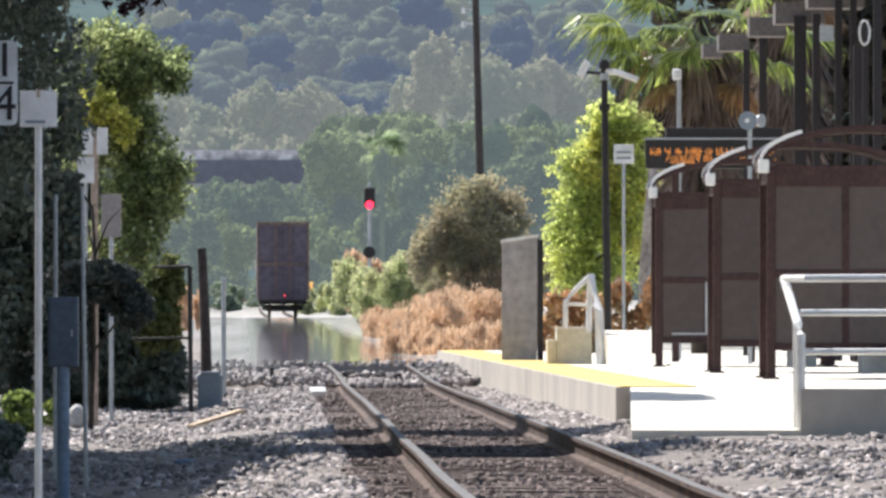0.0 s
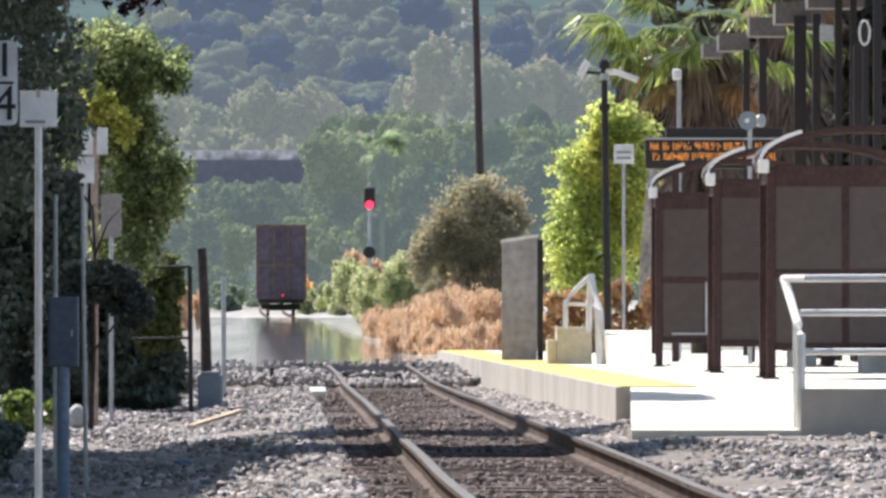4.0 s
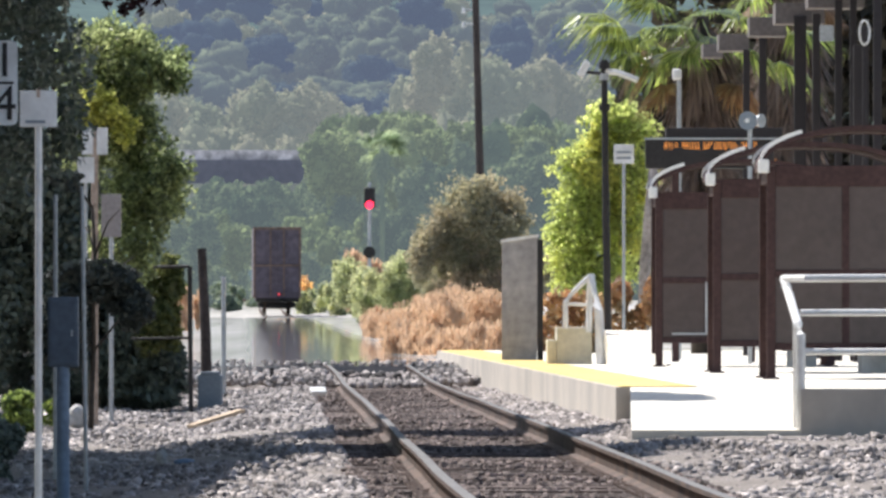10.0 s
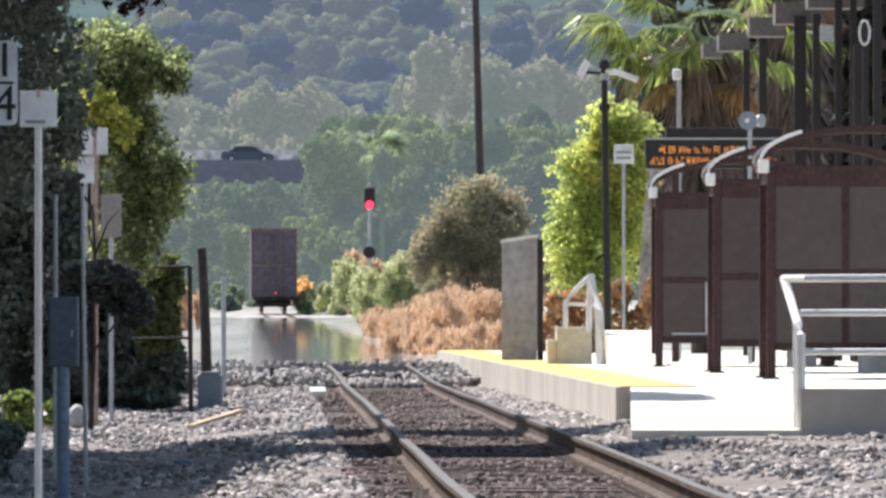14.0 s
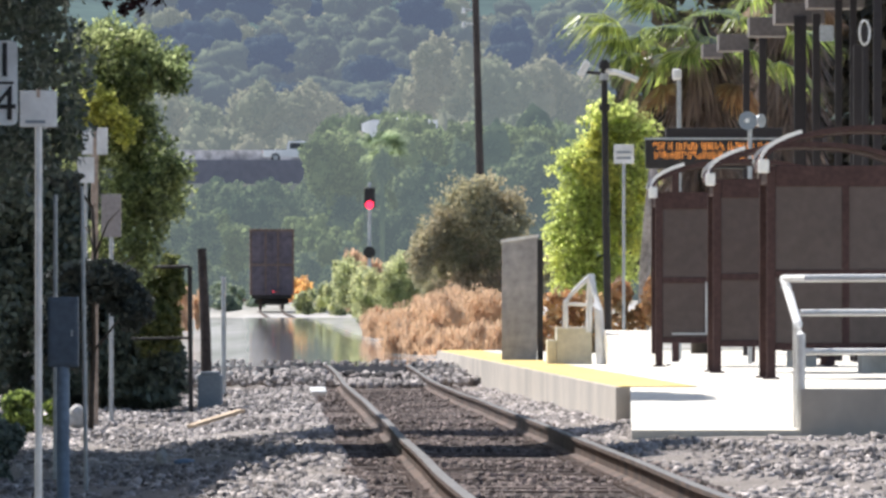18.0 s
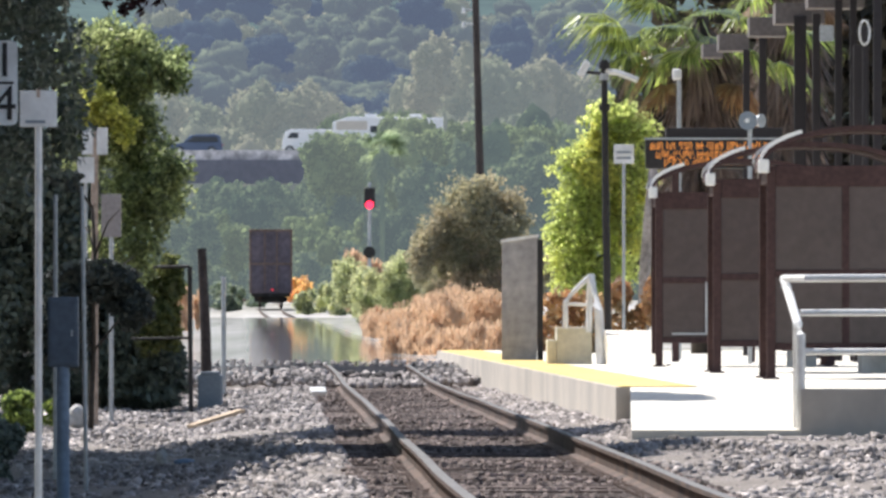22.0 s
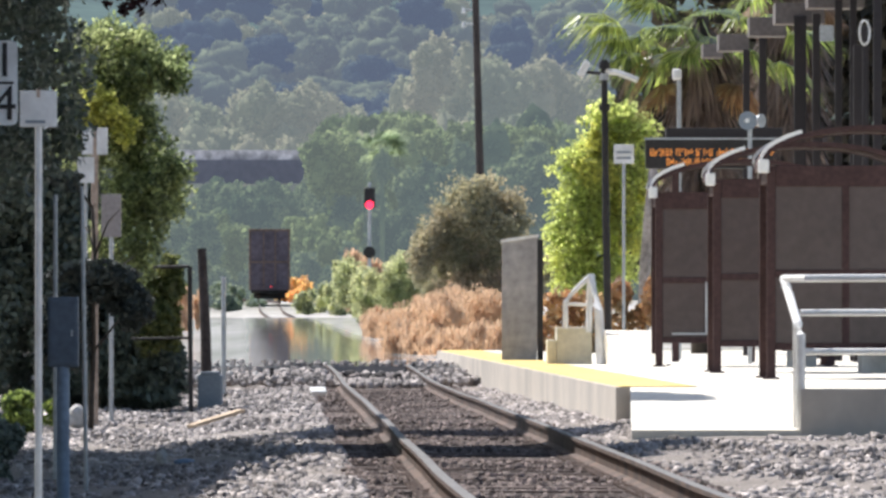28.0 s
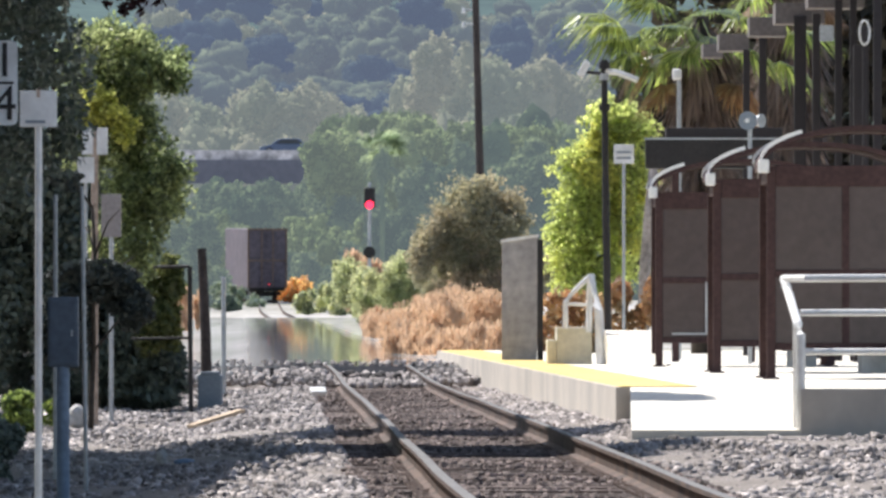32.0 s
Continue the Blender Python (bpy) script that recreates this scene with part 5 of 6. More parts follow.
woods("orange_bush", bank(53, 3, -11.974, -10.838, 3.75, 3.45, 874, 1.05, 1.2, 0.1), 0.2, 500, M_FAR_ORANGE, 53, "small bright orange bush beyond the curve")
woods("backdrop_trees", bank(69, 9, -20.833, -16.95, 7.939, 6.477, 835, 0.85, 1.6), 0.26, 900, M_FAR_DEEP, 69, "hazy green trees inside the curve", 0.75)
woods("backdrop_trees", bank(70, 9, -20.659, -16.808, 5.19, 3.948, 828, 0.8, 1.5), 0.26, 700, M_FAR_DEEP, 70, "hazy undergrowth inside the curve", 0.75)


def utility_pole():
    p = empty("utility_pole", (1.898, 520, 0.0), "tall dark leaning wooden utility pole", "utility pole")
    part("pole", pipe([(0, 0, 0), (-0.416, 0, 15.87)], 0.208, 10, taper=0.75), M_WOODPOLE, p)
    for z in (14.85, 14.2):
        arm = part("bracket", pipe([(-0.4, 0, z), (-0.95, 0, z + 0.05)], 0.05, 8), M_GALV, p)
        part("insulator", pipe([(-0.95, 0, z - 0.12), (-0.95, 0, z + 0.16)], 0.1, 10, taper=0.6), M_WHITE, arm, "pale insulator")


utility_pole()


def rail_signal():
    d = 560
    s = empty("rail_signal", (-3.64, d, 0.2), "grey railway signal mast with a red light lit", "railway signal")
    part("mast", pipe([(0, 0.2, 0), (0, 0.2, 7.21)], 0.09), M_GALV, s)
    part("target", box(0, 0.05, 6.65 - 0.2, 0.55, 0.2, 1.0, 0.08), M_BLACK, s, "black signal head")
    part("red_lens", pipe([(0, -0.12, 6.286 - 0.2), (0, -0.05, 6.286 - 0.2)], 0.21, 16), glow_mat("red_signal", (1.0, 0.03, 0.08), 1.7), s, "lit red lens")
    part("lower_head", pipe([(0, -0.05, 3.934 - 0.2), (0, 0.12, 3.934 - 0.2)], 0.3, 14), M_BLACK, s, "unlit black lower head")


rail_signal()


# ---- road traffic on the freeway ----
def paint(name, color, rough=0.3):
    return mat(name, color, rough, vary=0.05, grain=6, stain=0.6, bump=0.0)


P_WHITE = paint("paint_white", (0.9, 0.9, 0.9), 0.22)
P_SILVER = paint("paint_silver", (0.68, 0.7, 0.72), 0.3)
# dark and blue paints are lightened in place of distance haze
P_DARK = paint("paint_dark", (0.1, 0.12, 0.15))
P_BLUE = paint("paint_blue", (0.11, 0.15, 0.24))
P_RED = paint("paint_red", (0.26, 0.075, 0.07))
P_DULL_RED = paint("paint_dull_red", (0.17, 0.11, 0.12), 0.7)
P_TEAL = paint("paint_teal", (0.17, 0.21, 0.22), 0.5)
P_BEIGE = paint("paint_beige", (0.62, 0.57, 0.5), 0.6)
M_GLASS = mat("dark_glass", (0.06, 0.07, 0.085), 0.08, vary=0.1, bump=0.0)
M_TYRE = mat("tyre", (0.03, 0.03, 0.03), 0.85, vary=0.2)
M_TAIL = glow_mat("tail_red", (0.5, 0.02, 0.02), 0.4)


def side_shape(outline, width, bevel=0.05):
    """A body drawn as its side outline of (y, z), y ahead, with rounded edges."""
    bm = prism_x(outline, -width / 2, width / 2)
    bmesh.ops.bevel(bm, geom=list(bm.edges), offset=bevel, segments=2, affect="EDGES", profile=0.6)
    return bm


def wheels(car, ys, half, r):
    for y in ys:
        for x in (-half, half):
            w = part("wheel", pipe([(x - 0.1, y, r), (x + 0.1, y, r)], r, 16), M_TYRE, car)
            part("rim", pipe([(x - 0.11, y, r), (x + 0.11, y, r)], r * 0.6, 12), M_GALV, w)


def lights(car, front, rear, z, half):
    for x in (-half, half):
        part("headlight", box(x, front, z, 0.3, 0.06, 0.14, 0.02), M_WHITE, car)
        part("tail_light", box(x, rear, z + 0.08, 0.28, 0.06, 0.16, 0.02), M_TAIL, car)


def sedan(label, coat, roof=1.45, length=4.7):
    c = empty("car", (0, 0, 0), label, "car", "freeway traffic")
    h = length / 2
    part("body", side_shape([(-h, 0.35), (-h, 0.85), (-h + 0.25, 0.98), (h - 1.3, 0.95), (h - 0.15, 0.72), (h, 0.5), (h, 0.3), (h - 0.2, 0.22), (-h + 0.2, 0.22)], 1.8, 0.07), coat, c)
    part("cabin", side_shape([(-h + 0.55, 0.92), (-h + 1.15, roof - 0.06), (-h + 1.5, roof), (0.35, roof), (0.75, roof - 0.08), (1.35, 0.92)], 1.55, 0.07), coat, c)
    part("side_window", side_shape([(-h + 0.85, 0.98), (-h + 1.3, roof - 0.1), (0.4, roof - 0.1), (1.05, 0.98)], 1.6, 0.03), M_GLASS, c, "dark side glass")
    part("windscreen", side_shape([(0.62, roof - 0.08), (0.66, roof - 0.06), (1.3, 0.98), (1.24, 0.96)], 1.3, 0.005), M_GLASS, c)
    part("bumper", box(0, -h, 0.45, 1.7, 0.12, 0.22, 0.04), coat, c)
    wheels(c, (-h + 0.9, h - 0.9), 0.82, 0.32)
    lights(c, h - 0.06, -h + 0.02, 0.66, 0.62)
    return c


def suv(label, coat):
    c = empty("car", (0, 0, 0), label, "car", "freeway traffic")
    part("body", side_shape([(-2.35, 0.4), (-2.38, 1.05), (1.2, 1.08), (2.2, 0.95), (2.38, 0.6), (2.3, 0.3), (-2.2, 0.3)], 1.88, 0.08), coat, c)
    part("cabin", side_shape([(-2.3, 1.02), (-2.15, 1.72), (-1.8, 1.8), (0.2, 1.8), (0.55, 1.7), (1.25, 1.05)], 1.66, 0.08), coat, c)
    part("side_window", side_shape([(-2.0, 1.12), (-1.9, 1.62), (0.2, 1.64), (0.95, 1.12)], 1.71, 0.03), M_GLASS, c, "dark side glass")
    for x in (-0.7, 0.7):
        part("roof_rack", pipe([(x, -1.7, 1.84), (x, 0.0, 1.84)], 0.025, 6), M_GALV, c)
    wheels(c, (-1.4, 1.45), 0.86, 0.37)
    lights(c, 2.3, -2.36, 0.82, 0.68)
    return c


def van(label, coat):
    c = empty("van", (0, 0, 0), label, "van", "freeway traffic")
    part("body", side_shape([(-2.95, 0.45), (-2.95, 2.25), (-2.8, 2.4), (0.9, 2.42), (1.3, 2.3), (2.15, 1.35), (2.9, 1.1), (3.0, 0.6), (2.9, 0.35), (-2.8, 0.35)], 1.98, 0.1), coat, c)
    part("cab_window", side_shape([(0.95, 1.4), (0.95, 2.05), (1.25, 2.05), (1.85, 1.4)], 2.02, 0.02), M_GLASS, c, "dark cab glass")
    part("windscreen", side_shape([(1.4, 2.24), (1.46, 2.22), (2.14, 1.42), (2.08, 1.4)], 1.6, 0.005), M_GLASS, c)
    part("side_door", box(0.995, -0.2, 1.35, 0.02, 1.3, 1.7, 0.01), coat, c)
    wheels(c, (-1.9, 1.95), 0.88, 0.36)
    lights(c, 2.92, -2.95, 0.85, 0.75)
    return c


def pickup(label, coat, cap=False):
    c = empty("pickup", (0, 0, 0), label, "pickup", "freeway traffic")
    part("body", side_shape([(-2.9, 0.55), (-2.9, 1.1), (1.3, 1.14), (2.6, 1.05), (2.85, 0.85), (2.85, 0.45), (-2.7, 0.45)], 1.95, 0.07), coat, c)
    part("cabin", side_shape([(-0.75, 1.1), (-0.7, 1.8), (-0.5, 1.88), (0.75, 1.88), (1.0, 1.78), (1.55, 1.12)], 1.7, 0.08), coat, c)
    part("side_window", side_shape([(-0.5, 1.2), (-0.5, 1.7), (0.75, 1.72), (1.2, 1.2)], 1.75, 0.03), M_GLASS, c, "dark side glass")
    part("bed", box(0, -1.85, 1.02, 1.6, 1.9, 0.3, 0.02), M_BLACK, c)
    if cap:
        part("bed_cap", side_shape([(-2.85, 1.12), (-2.7, 1.82), (-0.85, 1.85), (-0.85, 1.12)], 1.75, 0.08), P_WHITE, c, "white bed cap")
    wheels(c, (-1.75, 1.8), 0.88, 0.4)
    lights(c, 2.8, -2.9, 0.88, 0.75)
    return c


def motorhome(label, coat, stripe, length=7.4, height=3.1):
    c = empty("motorhome", (0, 0, 0), label, "motorhome", "freeway traffic")
    h = length / 2
    part("coach", side_shape([(-h, 0.6), (-h, height), (h - 1.6, height), (h - 0.75, height - 0.35), (h - 0.8, 2.1), (h - 1.6, 1.9), (h - 1.6, 0.5), (-h + 0.2, 0.5)], 2.3, 0.08), coat, c)
    part("cab", side_shape([(h - 1.7, 0.5), (h - 1.7, 2.05), (h - 1.1, 1.95), (h - 0.7, 1.25), (h - 0.05, 1.1), (h, 0.55), (h - 0.1, 0.4)], 1.9, 0.07), coat, c)
    part("cab_window", side_shape([(h - 1.55, 1.25), (h - 1.55, 1.85), (h - 1.15, 1.85), (h - 0.85, 1.25)], 1.94, 0.02), M_GLASS, c)
    for y in (-h + 1.3, -h + 3.4):
        part("side_window", box(0, y, 2.05, 2.34, 1.0, 0.55, 0.03), M_GLASS, c, "dark side window")
    part("side_stripe", box(0, -0.4, 2.3 if stripe is P_RED else 1.2, 2.325, length * 0.42, 0.5 if stripe is P_RED else 0.12), stripe, c, "coloured side panel")
    part("roof_unit", box(0, -0.6, height + 0.12, 0.8, 1.0, 0.24, 0.05), P_WHITE, c)
    wheels(c, (-h + 2.0, h - 1.2), 0.95, 0.4)
    lights(c, h - 0.03, -h, 0.9, 0.8)
    return c


def fifth_wheel(label):
    c = empty("camper_trailer", (0, 0, 0), label, "camper", "freeway traffic")
    part("coach", side_shape([(-5, 0.8), (-5, 3.35), (3.4, 3.45), (4.9, 3.0), (4.95, 2.0), (3.3, 1.75), (3.2, 0.7), (-4.8, 0.7)], 2.45, 0.1), P_WHITE, c)
    part("brown_panel", box(0, 3.2, 2.65, 2.48, 2.8, 0.8, 0.03), P_BEIGE, c, "brown front panel")
    for y in (-3.9, -1.2, 1.1):
        part("side_window", box(0, y, 2.3, 2.49, 0.9, 0.6, 0.03), M_GLASS, c)
    for y in (-2.5, 1.5):
        part("roof_unit", box(0, y, 3.55, 0.9, 1.1, 0.26, 0.06), P_WHITE, c)
    part("side_stripe", box(0, -0.8, 1.25, 2.475, 7.5, 0.14), P_SILVER, c)
    wheels(c, (-1.9, -0.9), 1.0, 0.4)
    part("tow_body", side_shape([(5.0, 0.6), (5.0, 2.3), (8.7, 2.32), (9.2, 2.1), (9.45, 1.2), (9.5, 0.5)], 1.95, 0.08), P_WHITE, c, "white towing truck")
    part("tow_window", side_shape([(8.0, 1.5), (8.0, 2.0), (8.7, 2.0), (9.0, 1.5)], 2.0, 0.03), M_GLASS, c)
    wheels(c, (6.2, 8.8), 0.9, 0.42)
    return c


def box_truck(label):
    c = empty("box_truck", (0, 0, 0), label, "truck", "freeway traffic")
    part("cargo_box", box(0, -0.6, 2.35, 2.45, 7.2, 3.0, 0.04), P_WHITE, c)
    part("cab", side_shape([(3.15, 0.6), (3.15, 2.4), (4.1, 2.4), (4.7, 1.5), (5.3, 1.35), (5.35, 0.6)], 2.1, 0.08), P_WHITE, c)
    part("cab_window", side_shape([(3.4, 1.55), (3.4, 2.2), (4.0, 2.2), (4.45, 1.55)], 2.14, 0.02), M_GLASS, c)
    part("chassis", box(0, 0, 0.7, 1.0, 9.2, 0.24, 0.02), M_BLACK, c)
    wheels(c, (-2.6, 4.2), 0.98, 0.48)
    return c


def double_hauler(label):
    c = empty("double_trailer_truck", (0, 0, 0), label, "truck", "freeway traffic")
    part("tractor", side_shape([(-1.3, 0.7), (-1.3, 1.2), (-0.2, 1.25), (-0.2, 2.75), (0.9, 2.75), (1.2, 1.9), (1.5, 1.75), (1.55, 0.6)], 2.3, 0.07), P_DARK, c)
    part("tractor_window", side_shape([(0.1, 1.85), (0.1, 2.45), (0.75, 2.45), (0.98, 1.85)], 2.34, 0.02), M_GLASS, c)
    part("exhaust", pipe([(0.9, -0.4, 1.2), (0.9, -0.4, 3.0)], 0.07, 8), M_WHITE, c, "bright exhaust stack")
    wheels(c, (-0.9, 0.95), 1.0, 0.48)
    for y0, y1 in ((-9.4, -3.0), (-19.0, -12.6)):
        part("trailer", side_shape([(y0, 1.7), (y0, 2.75), (y1, 2.75), (y1, 1.7), (y1 - 1.2, 1.15), (y0 + 1.2, 1.15)], 2.4, 0.06), P_BEIGE, c, "dusty beige trailer")
        part("chassis", box(0, (y0 + y1) / 2, 0.95, 0.9, y1 - y0 + 2.5, 0.22, 0.02), M_BLACK, c)
        wheels(c, (y0 + 0.8, y1 - 0.8), 1.0, 0.48)
    return c


NEAR, FAR = 999.0, 1015.0
FAR_DECK = DECK + 0.9


def drive(thing, t, px_x, speed, lane=0.0):
    """Puts the thing on its carriageway: at px_x metres at t seconds, with that speed in metres a second."""
    if speed > 0:
        traffic.append((thing, t, px_x, speed, NEAR + lane, DECK))
    else:
        traffic.append((thing, t, px_x, speed, FAR + lane, FAR_DECK))


W_SEDAN, S_SEDAN, D_SEDAN = "white sedan on the freeway", "silver sedan on the freeway", "dark sedan on the freeway"
drive(suv("white estate car on the freeway", P_WHITE), 0.5, -14.108, -38)
drive(sedan("dark blue sedan on the freeway", P_BLUE), 2.1, -19.98, 32)
drive(motorhome("white motorhome with a red side panel", P_WHITE, P_RED), 2.7, -17.532, 32.8, 1.5)
drive(pickup("white pickup on the freeway", P_WHITE), 6.0, -20.1, 35.0)
drive(sedan(W_SEDAN, P_WHITE), 6.2, -18.8, 34.5, 1.5)
drive(sedan(D_SEDAN, P_DARK), 6.7, -23.091, -34)
drive(van("white panel van on the freeway", P_WHITE), 6.9, -21.129, 32)
drive(van("white delivery van on the freeway", P_WHITE), 7.3, -14.985, 32.8, 1.5)
drive(sedan(D_SEDAN, P_DARK), 8.7, -14.635, 35)
drive(suv("silver estate car on the freeway", P_SILVER), 8.9, -18.731, 35, 1.5)
drive(sedan("dark red sedan with a pale roof", P_RED), 9.3, -13.237, 36)
drive(sedan(S_SEDAN, P_SILVER), 11.0, -17.233, 35)
drive(sedan(D_SEDAN, P_DARK), 12.2, -14.616, -30)
drive(sedan(S_SEDAN, P_SILVER), 12.6, -19.386, -30)
drive(sedan(S_SEDAN, P_SILVER), 13.0, -18.27, -30.5, 2.0)
drive(sedan(W_SEDAN, P_WHITE), 13.4, -19.995, -31)
drive(van("white panel van on the freeway", P_WHITE), 13.6, -19.742, -34, 2.0)
drive(sedan(D_SEDAN, P_DARK), 14.0, -17.233, 31)
drive(sedan(W_SEDAN, P_WHITE), 16.8, -18.482, 32.5)
drive(double_hauler("dark truck hauling two dusty beige trailers"), 17.0, -22.837, -30, 2.0)
drive(pickup("white pickup on the freeway", P_WHITE), 17.8, -19.231, 31)
drive(motorhome("long white motorhome with dark side windows", P_WHITE, P_SILVER, 7.6), 18.6, -16.037, -19.6)
drive(pickup("white pickup on the freeway", P_WHITE), 19.0, -14.87, -27.5, 2.0)
drive(sedan("blue sedan on the freeway", P_BLUE), 19.4, -19.793, -30)
# a van added in place of a see-through red flatbed, dulled to match
drive(van("dull red van standing in for a red flatbed on the freeway", P_DULL_RED), 19.4, -16.24, -30, 2.0)
small = sedan("small grey-teal car with a white box for its windscreen glint", P_TEAL, 1.3, 4.0)
# the windscreen's bright glint, put in as a white box
part("roof_box", box(0, -0.25, 1.42, 0.9, 1.0, 0.38, 0.08), P_WHITE, small, "white box standing in for the windscreen glint")
drive(small, 20.0, -20.554, -20)
drive(suv("white estate car on the freeway", P_WHITE), 21.2, -14.058, -35)
drive(suv("dark blue estate car on the freeway", P_BLUE), 21.8, -17.357, -24)
drive(fifth_wheel("long white camper trailer behind a white truck"), 22.6, -18.372, -22.3, 2.0)
drive(sedan(W_SEDAN, P_WHITE), 23.2, -21.478, 34.5)
drive(suv("silver estate car on the freeway", P_SILVER), 23.6, -14.667, -34)
drive(sedan(W_SEDAN, P_WHITE), 24.0, -13.956, -27)
drive(pickup("white pickup on the freeway", P_WHITE), 24.2, -13.956, -28, 2.0)
drive(box_truck("large white box truck on the freeway"), 27.5, -21.772, -26.5, 2.0)
drive(sedan(S_SEDAN, P_SILVER), 28.2, -14.312, -35)
drive(sedan("dark blue sedan on the freeway", P_BLUE), 28.6, -14.735, 32.5)
drive(pickup("white pickup on the freeway", P_WHITE), 29.0, -20.046, -30.5)
drive(sedan(W_SEDAN, P_WHITE), 30.8, -19.73, 30)
drive(suv("white estate car on the freeway", P_WHITE), 31.0, -18.482, 30, 1.5)
drive(sedan(W_SEDAN, P_WHITE), 31.2, -17.982, 30)
drive(pickup("grey pickup with a white bed cap", P_SILVER, True), 31.6, -18.232, 28, 1.5)
drive(sedan(W_SEDAN, P_WHITE), 31.4, -12.941, -27)
drive(sedan("dark blue sedan on the freeway", P_BLUE), 32.0, -14.108, -30)


# ---- small things by the track ----
def rock_mesh(name, rx, ry, rz, seed, material):
    bm = bmesh.new()
    bmesh.ops.create_icosphere(bm, subdivisions=2, radius=1)
    for v in bm.verts:
        k = 1 + 0.35 * noise.noise(v.co * 1.7 + Vector((seed * 3.1, 0, 0)))
        v.co = Vector((v.co.x * rx, v.co.y * ry, v.co.z * rz)) * k
    return bm


b = part("boulder", rock_mesh("boulder", 0.13, 0.14, 0.16, 1, M_CONC), mat("pale_rock", (0.55, 0.53, 0.5), 0.9, vary=0.2, grain=20, stain=3), None)
b.location = (-4.615, 142, -0.29)
tagged(b, "pale rounded boulder at the ballast edge", "boulder")
board = part("plank", box(0, 0, 0, 0.74, 0.14, 0.04, 0.004), mat("bare_wood", (0.55, 0.42, 0.29), 0.8, vary=0.2, grain=14, stain=2, bump=0.4), None)
board.matrix_basis = pose(-2.633, 131, -0.2, 0, -14, 35)
tagged(board, "weathered bare wooden plank lying on the ballast", "plank")
plate = part("white_block", box(0, 0, 0, 0.22, 0.16, 0.06, 0.01), M_WHITE, None)
plate.matrix_basis = pose(-1.79, 162, -0.1, 28, 0, 12)
tagged(plate, "small white block on the tie ends", "block")

for x, d, k in ((-4.234, 196, 0.5), (-3.828, 202, 0.6), (-3.386, 204, 0.5), (-2.59, 104, 0.45)):
    o = copy_thing(b, pose(x, d, -0.3 if d < 150 else -0.12, 20, 0, 50 * k))
    o.scale = (k, k, k)
    o["label"] = "small pale rock on the ballast"
scrap = part("plastic_scrap", rock_mesh("scrap", 0.1, 0.06, 0.035, 7, M_GREYPAINT), mat("blue_plastic", (0.2, 0.3, 0.42), 0.4, vary=0.15, grain=20, stain=5), None)
scrap.location = (-2.399, 105, -0.36)
tagged(scrap, "crumpled blue plastic scrap on the ballast", "litter")
stake = part("stake", box(0, 0, 0.12, 0.07, 0.07, 0.26, 0.01), M_BLACK, None)
stake.location = (-3, 198, -0.2)
tagged(stake, "short dark stake beside the track", "stake")

rub = empty("rubble_heap", (-1.22, 203, -0.24), "heap of dark broken stones lying between the rails", "rubble")
r = random.Random(12)
for k in range(12):
    o = part("stone", rock_mesh("stone", r.uniform(0.07, 0.17), r.uniform(0.1, 0.2), r.uniform(0.06, 0.12), k, M_BLACK), M_DARKROCK if k % 3 else M_ROCK2, rub)
    o.location = (r.uniform(-0.5, 0.5), r.uniform(-0.8, 0.8), r.uniform(0.03, 0.14))

# low plants beside the ballast
tree("weeds", (-4.996, 138, -0.5), 0, 0, heap(0, 0, 0.32, 0.42, 0.5, 0.3, 10, 71), 2600, 0.045, M_LEAF_PALM, 71, "bright green weeds at the foot of the trees", category="weeds")
tree("weeds", (-3.725, 96, -0.6), 0, 0, heap(0, 0, 0.4, 0.22, 0.5, 0.4, 8, 72), 2400, 0.035, M_LEAF_SHADE, 72, "dark brushy weeds in the shade", category="weeds")


# ---- sleepers and ballast ----
tie_row = tagged(new("track_bed", None), "weathered brown timber ties under the rails", "railway ties", kind="structure")
tie_me = None
plate_me = None
r = random.Random(77)
for i in range(288):
    d = 60.5 + i * 0.53
    if tie_me is None:
        first = part("tie", box(0, 0, 0, 2.62, 0.235, 0.18, 0.012), M_TIE, tie_row)
        tie_me = first.data
        o = first
    else:
        o = new("tie", tie_me)
        o.parent = tie_row
    o.matrix_basis = pose(track_x(d) + r.uniform(-0.05, 0.05), d, -0.268 + track_z(d) + r.uniform(-0.012, 0.01), r.uniform(-1, 1), r.uniform(-0.4, 0.4), 1.02 + r.uniform(-1.2, 1.2))
    if i < 100:
        for off in (-0.7525, 0.7525):
            if plate_me is None:
                q = part("tie_plate", box(0, 0, 0, 0.34, 0.19, 0.02, 0.003), M_RUST, tie_row)
                plate_me = q.data
            else:
                q = new("tie_plate", plate_me)
                q.parent = tie_row
            q.matrix_basis = pose(track_x(d) + off, d, -0.171 + track_z(d), 0, 0, 1.02)


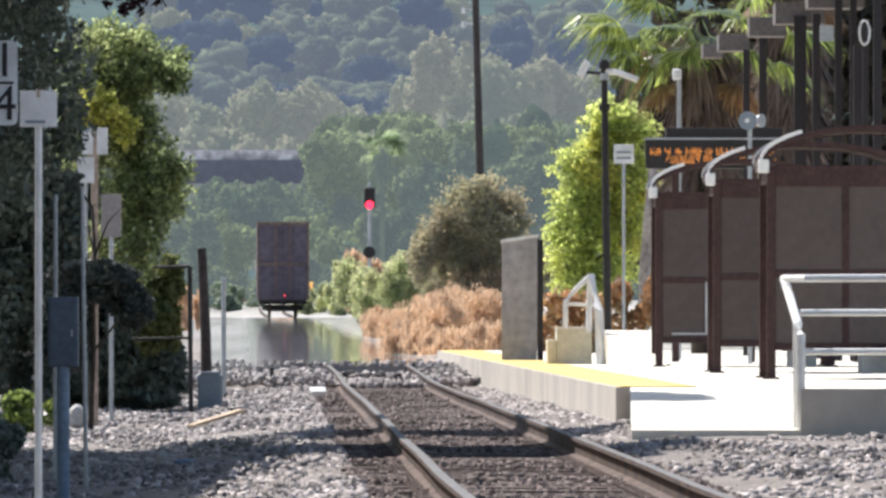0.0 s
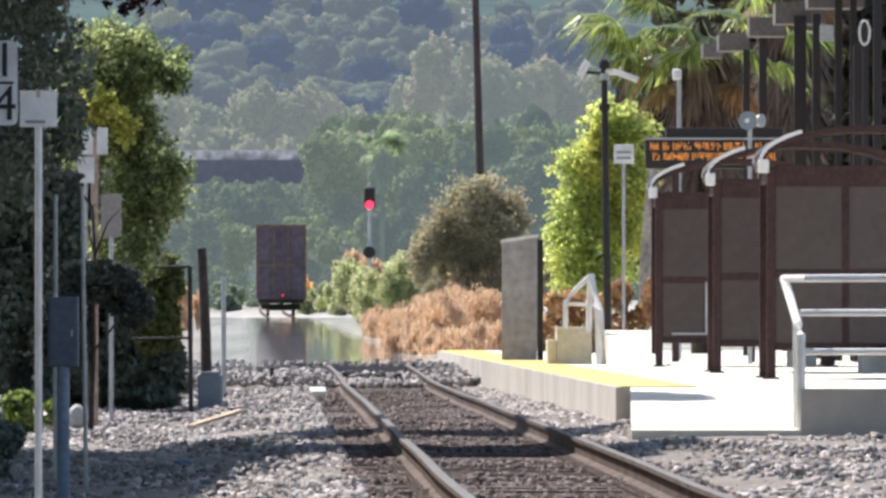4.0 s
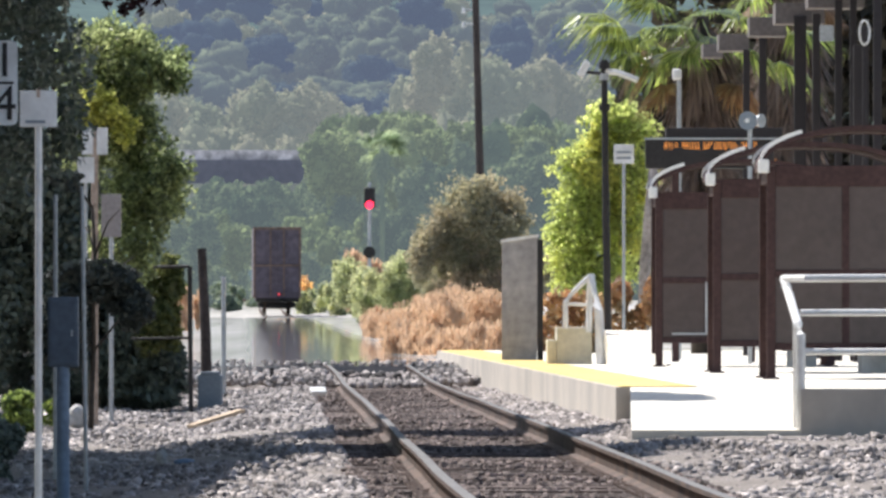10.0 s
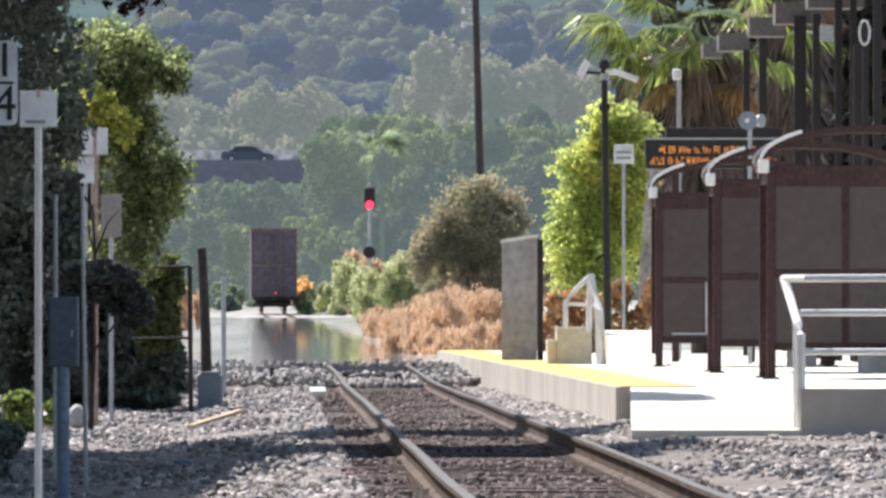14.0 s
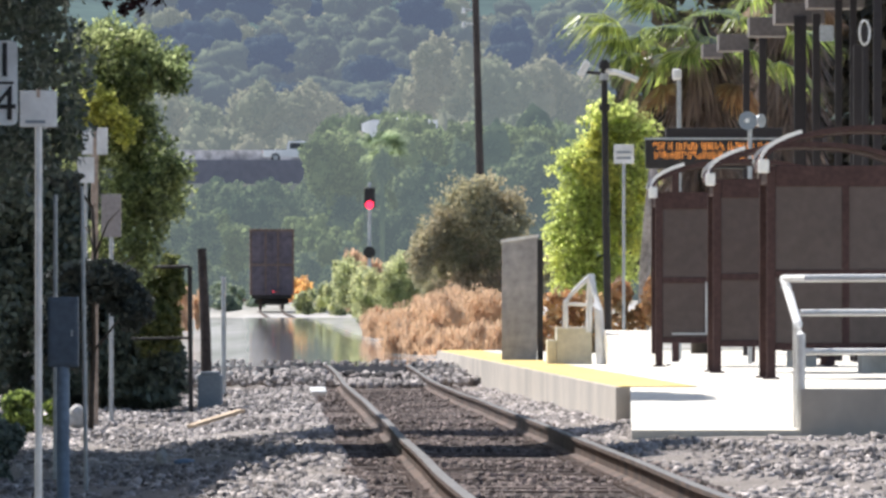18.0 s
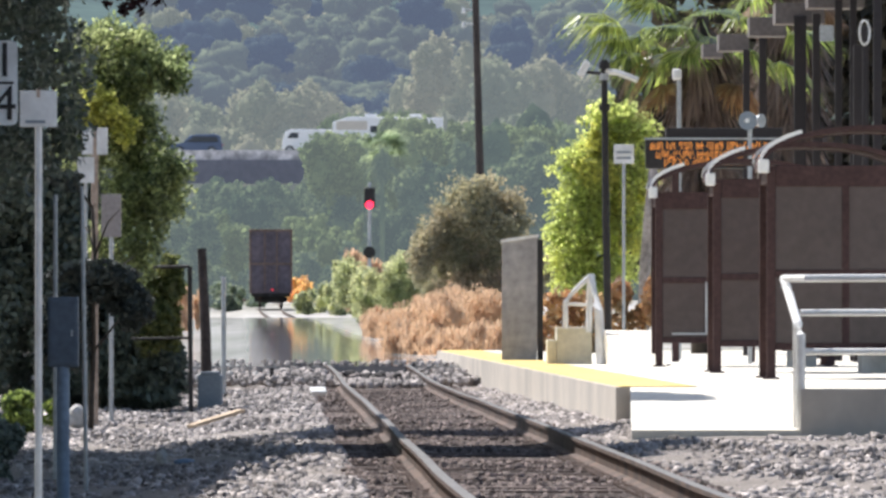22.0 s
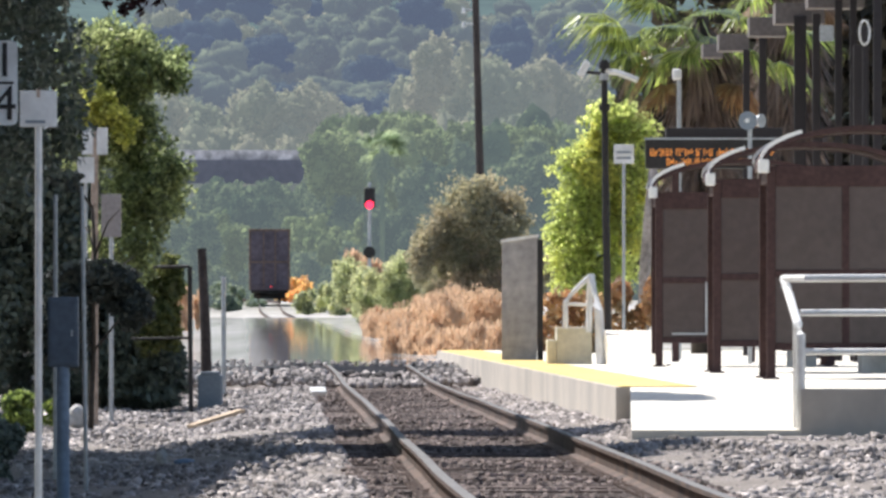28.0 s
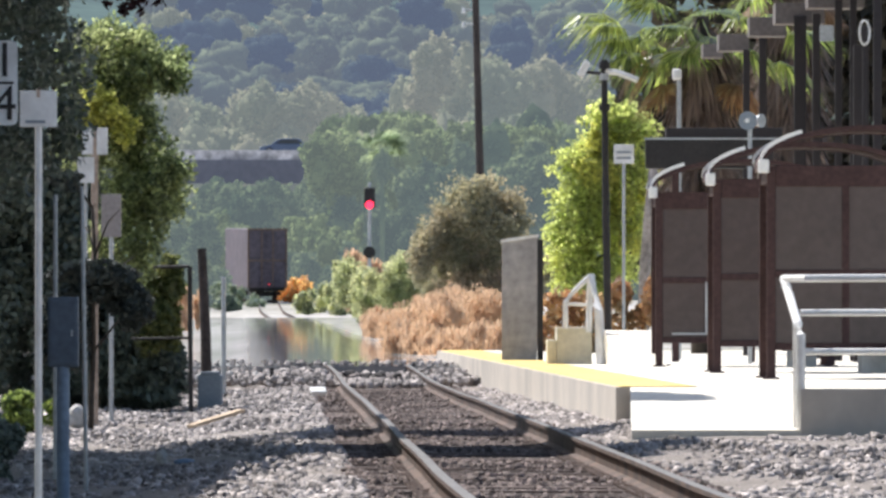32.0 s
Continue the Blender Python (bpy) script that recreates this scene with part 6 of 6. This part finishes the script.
def stones(name, count, area, size, material, seed, label):
    """Broken stones strewn over the ground: area(rng, n) gives x, d and z."""
    rng = np.random.default_rng(seed)
    block = np.array([(x, y, z) for x in (-1, 1) for y in (-1, 1) for z in (-1, 1)]) * 0.68
    tri = np.array([(0, 1, 3), (0, 3, 2), (4, 6, 7), (4, 7, 5), (0, 4, 5), (0, 5, 1), (2, 3, 7), (2, 7, 6), (0, 2, 6), (0, 6, 4), (1, 5, 7), (1, 7, 3)])
    c = np.stack(area(rng, count), 1)
    s = size * (0.55 + 0.9 * rng.random((count, 1)) ** 1.5) * (0.7 + 0.6 * rng.random((count, 3)))
    ang = rng.random(count) * 6.28
    v = block[None] * (1 + 0.9 * (rng.random((count, 8, 1)) - 0.5)) * s[:, None, :]
    tip = (rng.random((count, 1)) - 0.5) * 1.4
    vz = v[:, :, 2] * np.cos(tip) + v[:, :, 0] * np.sin(tip)
    vx = v[:, :, 0] * np.cos(tip) - v[:, :, 2] * np.sin(tip)
    ca, sa = np.cos(ang)[:, None], np.sin(ang)[:, None]
    v = np.stack([vx * ca - v[:, :, 1] * sa, vx * sa + v[:, :, 1] * ca, vz], 2) + c[:, None, :]
    f = (tri[None] + np.arange(count)[:, None, None] * 8).ravel()
    me = bpy.data.meshes.new(name)
    me.vertices.add(count * 8)
    me.vertices.foreach_set("co", v.ravel())
    me.loops.add(count * 36)
    me.loops.foreach_set("vertex_index", f)
    me.polygons.add(count * 12)
    me.polygons.foreach_set("loop_start", np.arange(count * 12) * 3)
    me.update(calc_edges=True)
    me.materials.append(material)
    return tagged(new(name, me), label, "stones", kind="stuff")


def swell(d):
    """Height of the rail tops, for many distances at once."""
    return np.array([track_z(q) for q in d])


def line_x(d):
    """Sideways place of the track's middle, for many distances at once."""
    return np.array([track_x(q) for q in d])


def ahead(rng, n, d0, d1):
    """Distances, thinner further off."""
    return d0 * (d1 / d0) ** rng.random(n)


def shoulder_left(rng, n):
    d = ahead(rng, n, 62, 215)
    v = -1.28 - 5.2 * rng.random(n) ** 1.3
    x = line_x(d) + v
    z = -0.2 + swell(d) * np.clip((3.2 + v) / 1.5, 0, 1) - np.clip((-v - 1.7) * 0.16, 0, 0.25) + 0.05 * np.sin(d * 0.31 + x * 1.3) * np.sin(x * 2.1) + 0.02 * rng.random(n)
    return x, d, z


def crib(rng, n):
    d = ahead(rng, n, 62, 205)
    v = (rng.random(n) * 2 - 1) * 1.3
    heaped = 0.035 * np.sin(d * 0.9 + 2.3 * v) * np.sin(d * 0.23 + v)
    return line_x(d) + v, d, swell(d) - 0.207 + 0.025 * rng.random(n) + 0.6 * heaped


def shoulder_right(rng, n):
    d = ahead(rng, n, 62, 215)
    d = np.where((d > 109.2) & (d < 112), d - 2.8, d)
    wide = np.where(d < 111.5, 6.5, 0.72 + 0.2 - 0.00318 * (d - 121))
    v = 1.28 + wide * rng.random(n)
    return line_x(d) + v, d, swell(d) * np.clip((2.0 - v) / 0.5, 0, 1) - 0.21 + 0.02 * rng.random(n) + 0.02 * np.sin(d * 0.4 + v * 2)


def far_shoulder(rng, n):
    d = 196 + 16 * rng.random(n)
    v = -5.5 + 8.2 * rng.random(n)
    return line_x(d) + v, d, swell(d) * 0.8 - 0.15 + 0.1 * rng.random(n) * (np.abs(v) > 0.9)


stones("ballast_stones", 34000, shoulder_left, 0.034, M_BALLAST, 81, "grey broken ballast stones on the shoulder")
stones("ballast_stones", 16000, crib, 0.024, M_CRIB, 82, "dark ballast stones between the ties")
stones("ballast_stones", 22000, shoulder_right, 0.034, M_BALLAST, 83, "grey broken ballast stones beside the platform")
stones("ballast_stones", 3500, far_shoulder, 0.055, M_BALLAST, 84, "ballast stones on the crest of the line")


def beyond(rng, n):
    d = 216 + 12 * rng.random(n) ** 2
    v = -5.5 + 8.0 * rng.random(n)
    return line_x(d) + v, d, 0.0015 * (d - 205) + 0.0 * v


stones("ballast_stones", 240, beyond, 0.045, M_BALLAST, 85, "scattered stones beyond the crest of the line")
motions()
